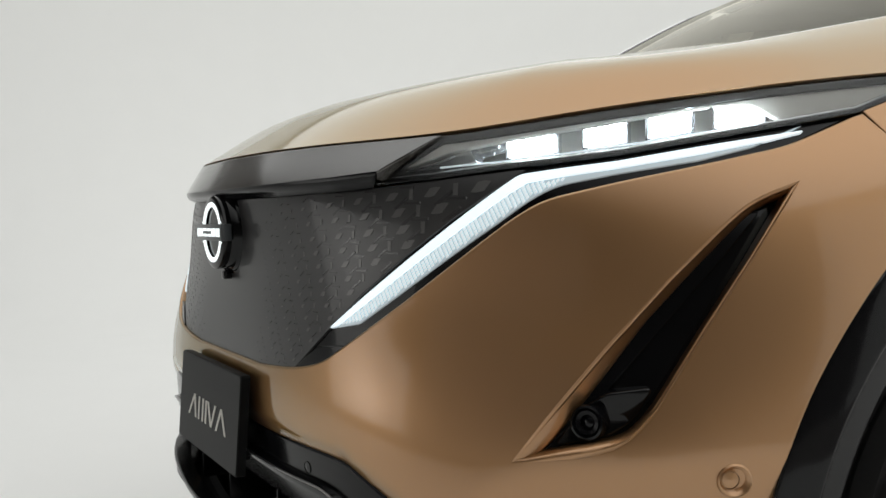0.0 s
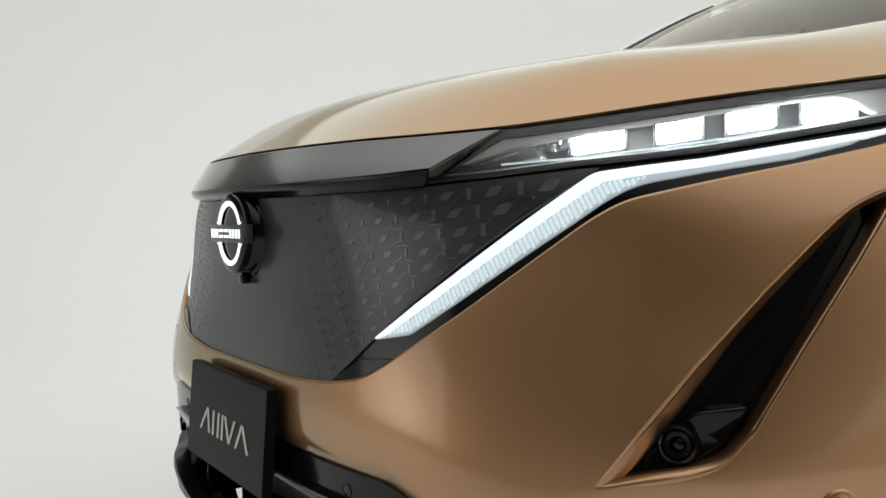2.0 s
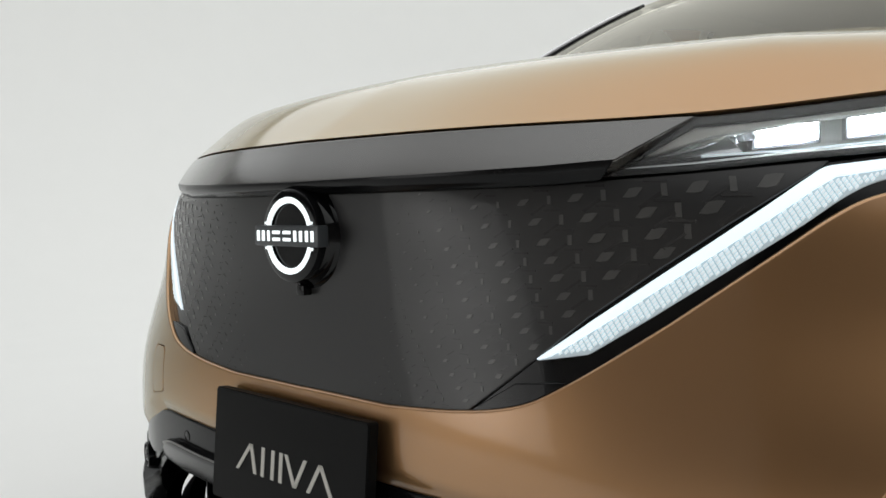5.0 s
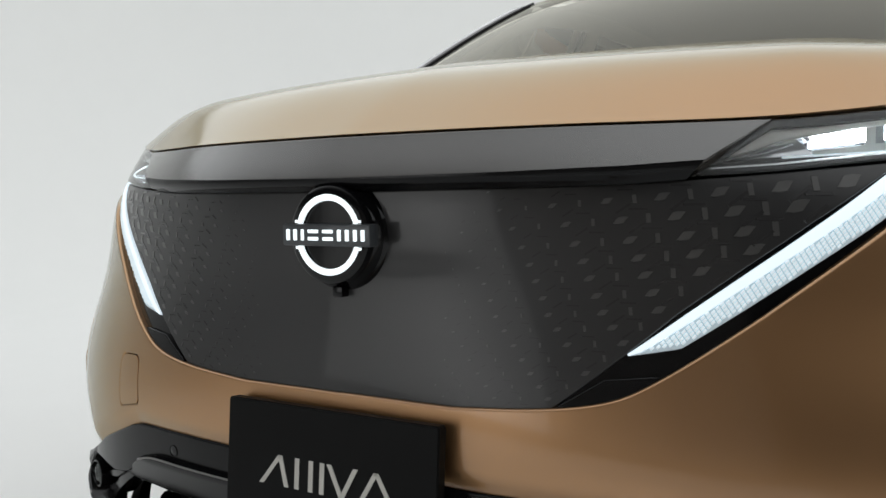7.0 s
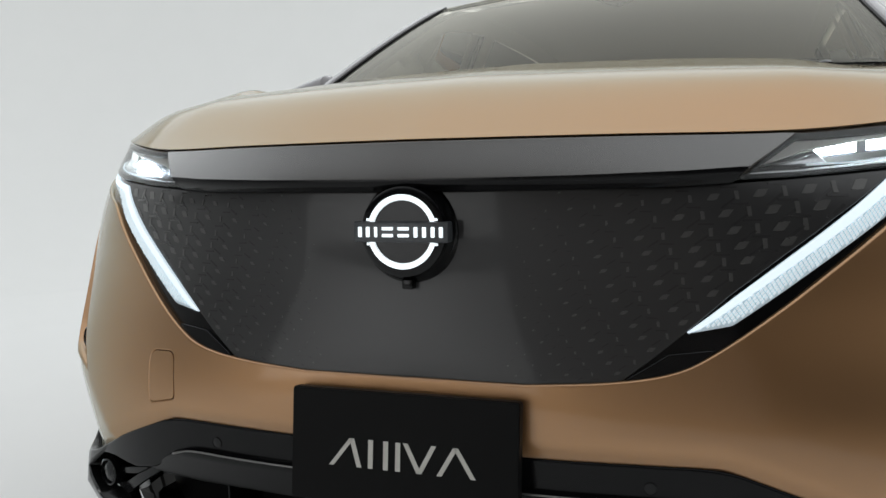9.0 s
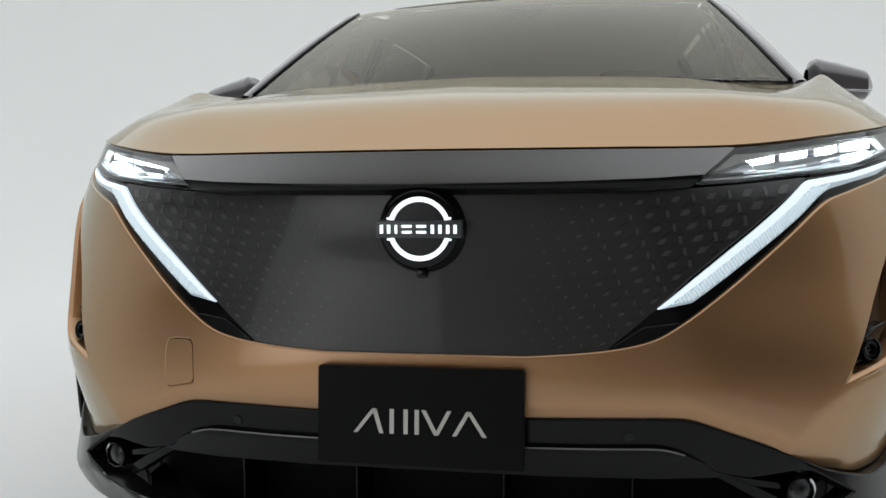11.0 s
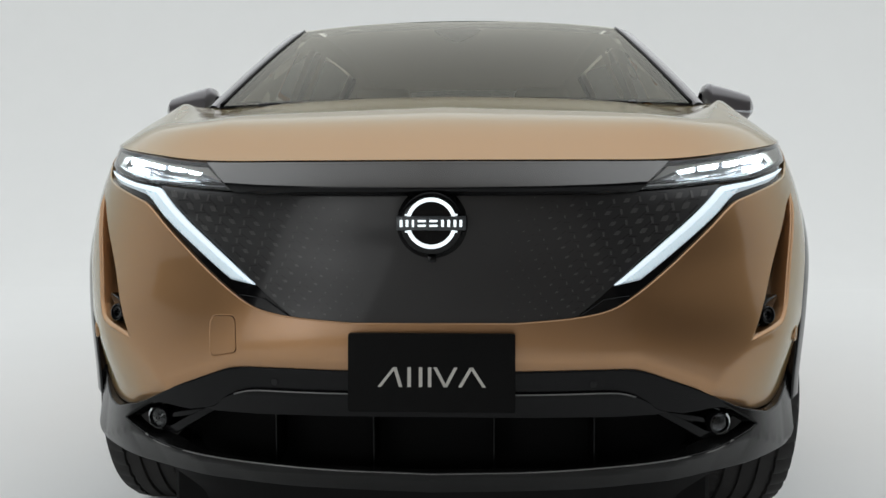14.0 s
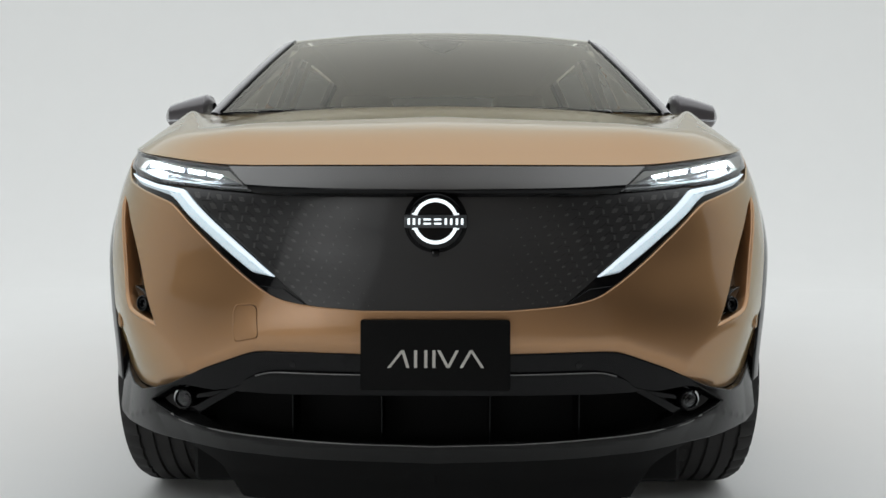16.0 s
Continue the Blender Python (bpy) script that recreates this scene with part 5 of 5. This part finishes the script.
def door_mirror(sg):
    def at(a, b):
        # a runs round, b from the flat inner end to the rounded outer one
        r = (1 - 0.32 * b ** 1.6) * min(1, 9 * (b + 0.012)) ** 0.4 * min(1, 7 * (1.012 - b)) ** 0.45
        ca, sa = math.cos(a), math.sin(a)
        y = 1.555 + 0.085 * r * math.copysign(abs(ca) ** 0.7, ca)
        z = 1.181 - 0.022 * b + (0.060 if sa > 0 else 0.056) * r * math.copysign(abs(sa) ** 0.7, sa) + 0.012 * sa * (1 - b)
        return np.array((sg * (0.880 + 0.185 * b), y, z))
    m = grid(at, np.linspace(0, 2 * math.pi, 33), np.linspace(0, 1, 17))
    mirror = part("door_mirror", bm_of(m), HAZED_GLOSS, car, "gloss door mirror greyed for reflections, with turn signal strip")
    part("mirror_arm", bm_of(grid(lambda a, k: np.array((sg * (0.87 + 0.06 * k), 1.60 + 0.035 * math.cos(a), 1.085 + 0.06 * k + 0.012 * math.sin(a))), np.linspace(0, 2 * math.pi, 17), (0, 0.5, 1))), SATIN_BLACK, mirror)
    part("mirror_glass", box(min(sg * 0.91, sg * 1.02), max(sg * 0.91, sg * 1.02), 1.628, 1.634, 1.138, 1.212, 0.003, 2), MIRROR, mirror)
    strip = tube([at(math.pi + 0.30, b) + np.array((0, -0.001, 0)) for b in np.linspace(0.35, 0.92, 12)], 0.004, 6)
    part("signal_strip", strip, DIM_SILVER, mirror)


door_mirror(1)
door_mirror(-1)


def wiper(x0, x1, lift):
    pts = [screen_at(abs(x) / 0.775, lift * t - 0.012, 0.004) * np.array((1 if x > 0 else -1, 1, 1)) for t, x in zip(np.linspace(0, 1, 12), np.linspace(x0, x1, 12))]
    w = part("wiper", tube(pts, 0.0045, 8), SATIN_BLACK, car)
    part("wiper_blade", tube([np.array(p) + np.array((0, -0.004, -0.007)) for p in pts], 0.004, 6), RUBBER, w)
    c = pts[0]
    part("wiper_pivot", bm_of(([np.array((v[0] + c[0], v[2] + c[1], v[1] * 0.8 + c[2])) for v in lathe([(0.008, 0.0), (0.007, 0.010), (0.0, 0.020), (-0.02, 0.022)], 20, "y")[0]], lathe([(0.008, 0.0), (0.007, 0.010), (0.0, 0.020), (-0.02, 0.022)], 20, "y")[1], None)), SATIN_BLACK, w)


wiper(-0.06, -0.62, 0.004)
wiper(0.56, 0.05, 0.018)


def wheel(sg, y):
    half, r = 0.122, TYRE_R
    prof = [(-half + 0.012, 0.255), (-half, 0.275), (-half, 0.325), (-half + 0.010, 0.347), (-half + 0.03, 0.358)]
    for c in (-0.062, -0.021, 0.021, 0.062):
        prof += [(c - 0.006, r), (c - 0.0045, r - 0.008), (c + 0.0045, r - 0.008), (c + 0.006, r)]
    prof += [(half - 0.03, 0.358), (half - 0.010, 0.347), (half, 0.325), (half, 0.275), (half - 0.012, 0.255)]
    edge = len(prof)

    def tread(i, k):
        if i % 4 == 0 and (4 <= k <= 6 or edge - 7 <= k <= edge - 4):
            return -0.007
        return 0.0
    x = sg * 0.770
    tyre_m = lathe(prof, 176, "x", (x, y, WHEEL_Z), tread)
    w = part("wheel", bm_of(lathe([(-0.10, 0.10), (-0.105, 0.235), (-0.11, 0.262), (0.108, 0.262), (0.102, 0.25), (0.085, 0.24), (-0.02, 0.225), (-0.03, 0.08)], 64, "x", (x, y, WHEEL_Z))), DARK_VOID, car)
    part("tyre", bm_of(tyre_m), RUBBER, w)
    for i in range(5):
        a = 2 * math.pi * i / 5
        turn = Matrix.Translation((x + sg * 0.085, y, WHEEL_Z)) @ Matrix.Rotation(a, 4, "X")
        part("spoke", box(-0.02, 0.015, -0.045, 0.045, 0.02, 0.25, 0.01, 2, turn), DIM_SILVER, w)
    part("hub", bm_of(lathe([(0.0, 0.0), (sg * 0.012, 0.03), (0.0, 0.055), (-sg * 0.03, 0.06)], 32, "x", (x + sg * 0.095, y, WHEEL_Z))), DIM_SILVER, w)
    # liner of the wheel house
    liner = grid(lambda a, h: np.array((sg * h, y - 0.445 * math.cos(a), 0.40 + 0.445 * math.sin(a))), np.linspace(0.10, math.pi + 0.2, 40), (0.58, 0.7, 0.82))
    part("wheel_house", bm_of(liner), DARK_VOID, car)
    wall = grid(lambda a, k: np.array((sg * 0.58, y - 0.445 * k * math.cos(a), 0.40 + 0.445 * k * math.sin(a))), np.linspace(0.0, math.pi + 0.2, 40), (0.02, 1))
    part("wheel_house_wall", bm_of(wall), DARK_VOID, car)


for y in (WHEEL_Y, WHEEL_Y + 2.775):
    wheel(1, y)
    wheel(-1, y)
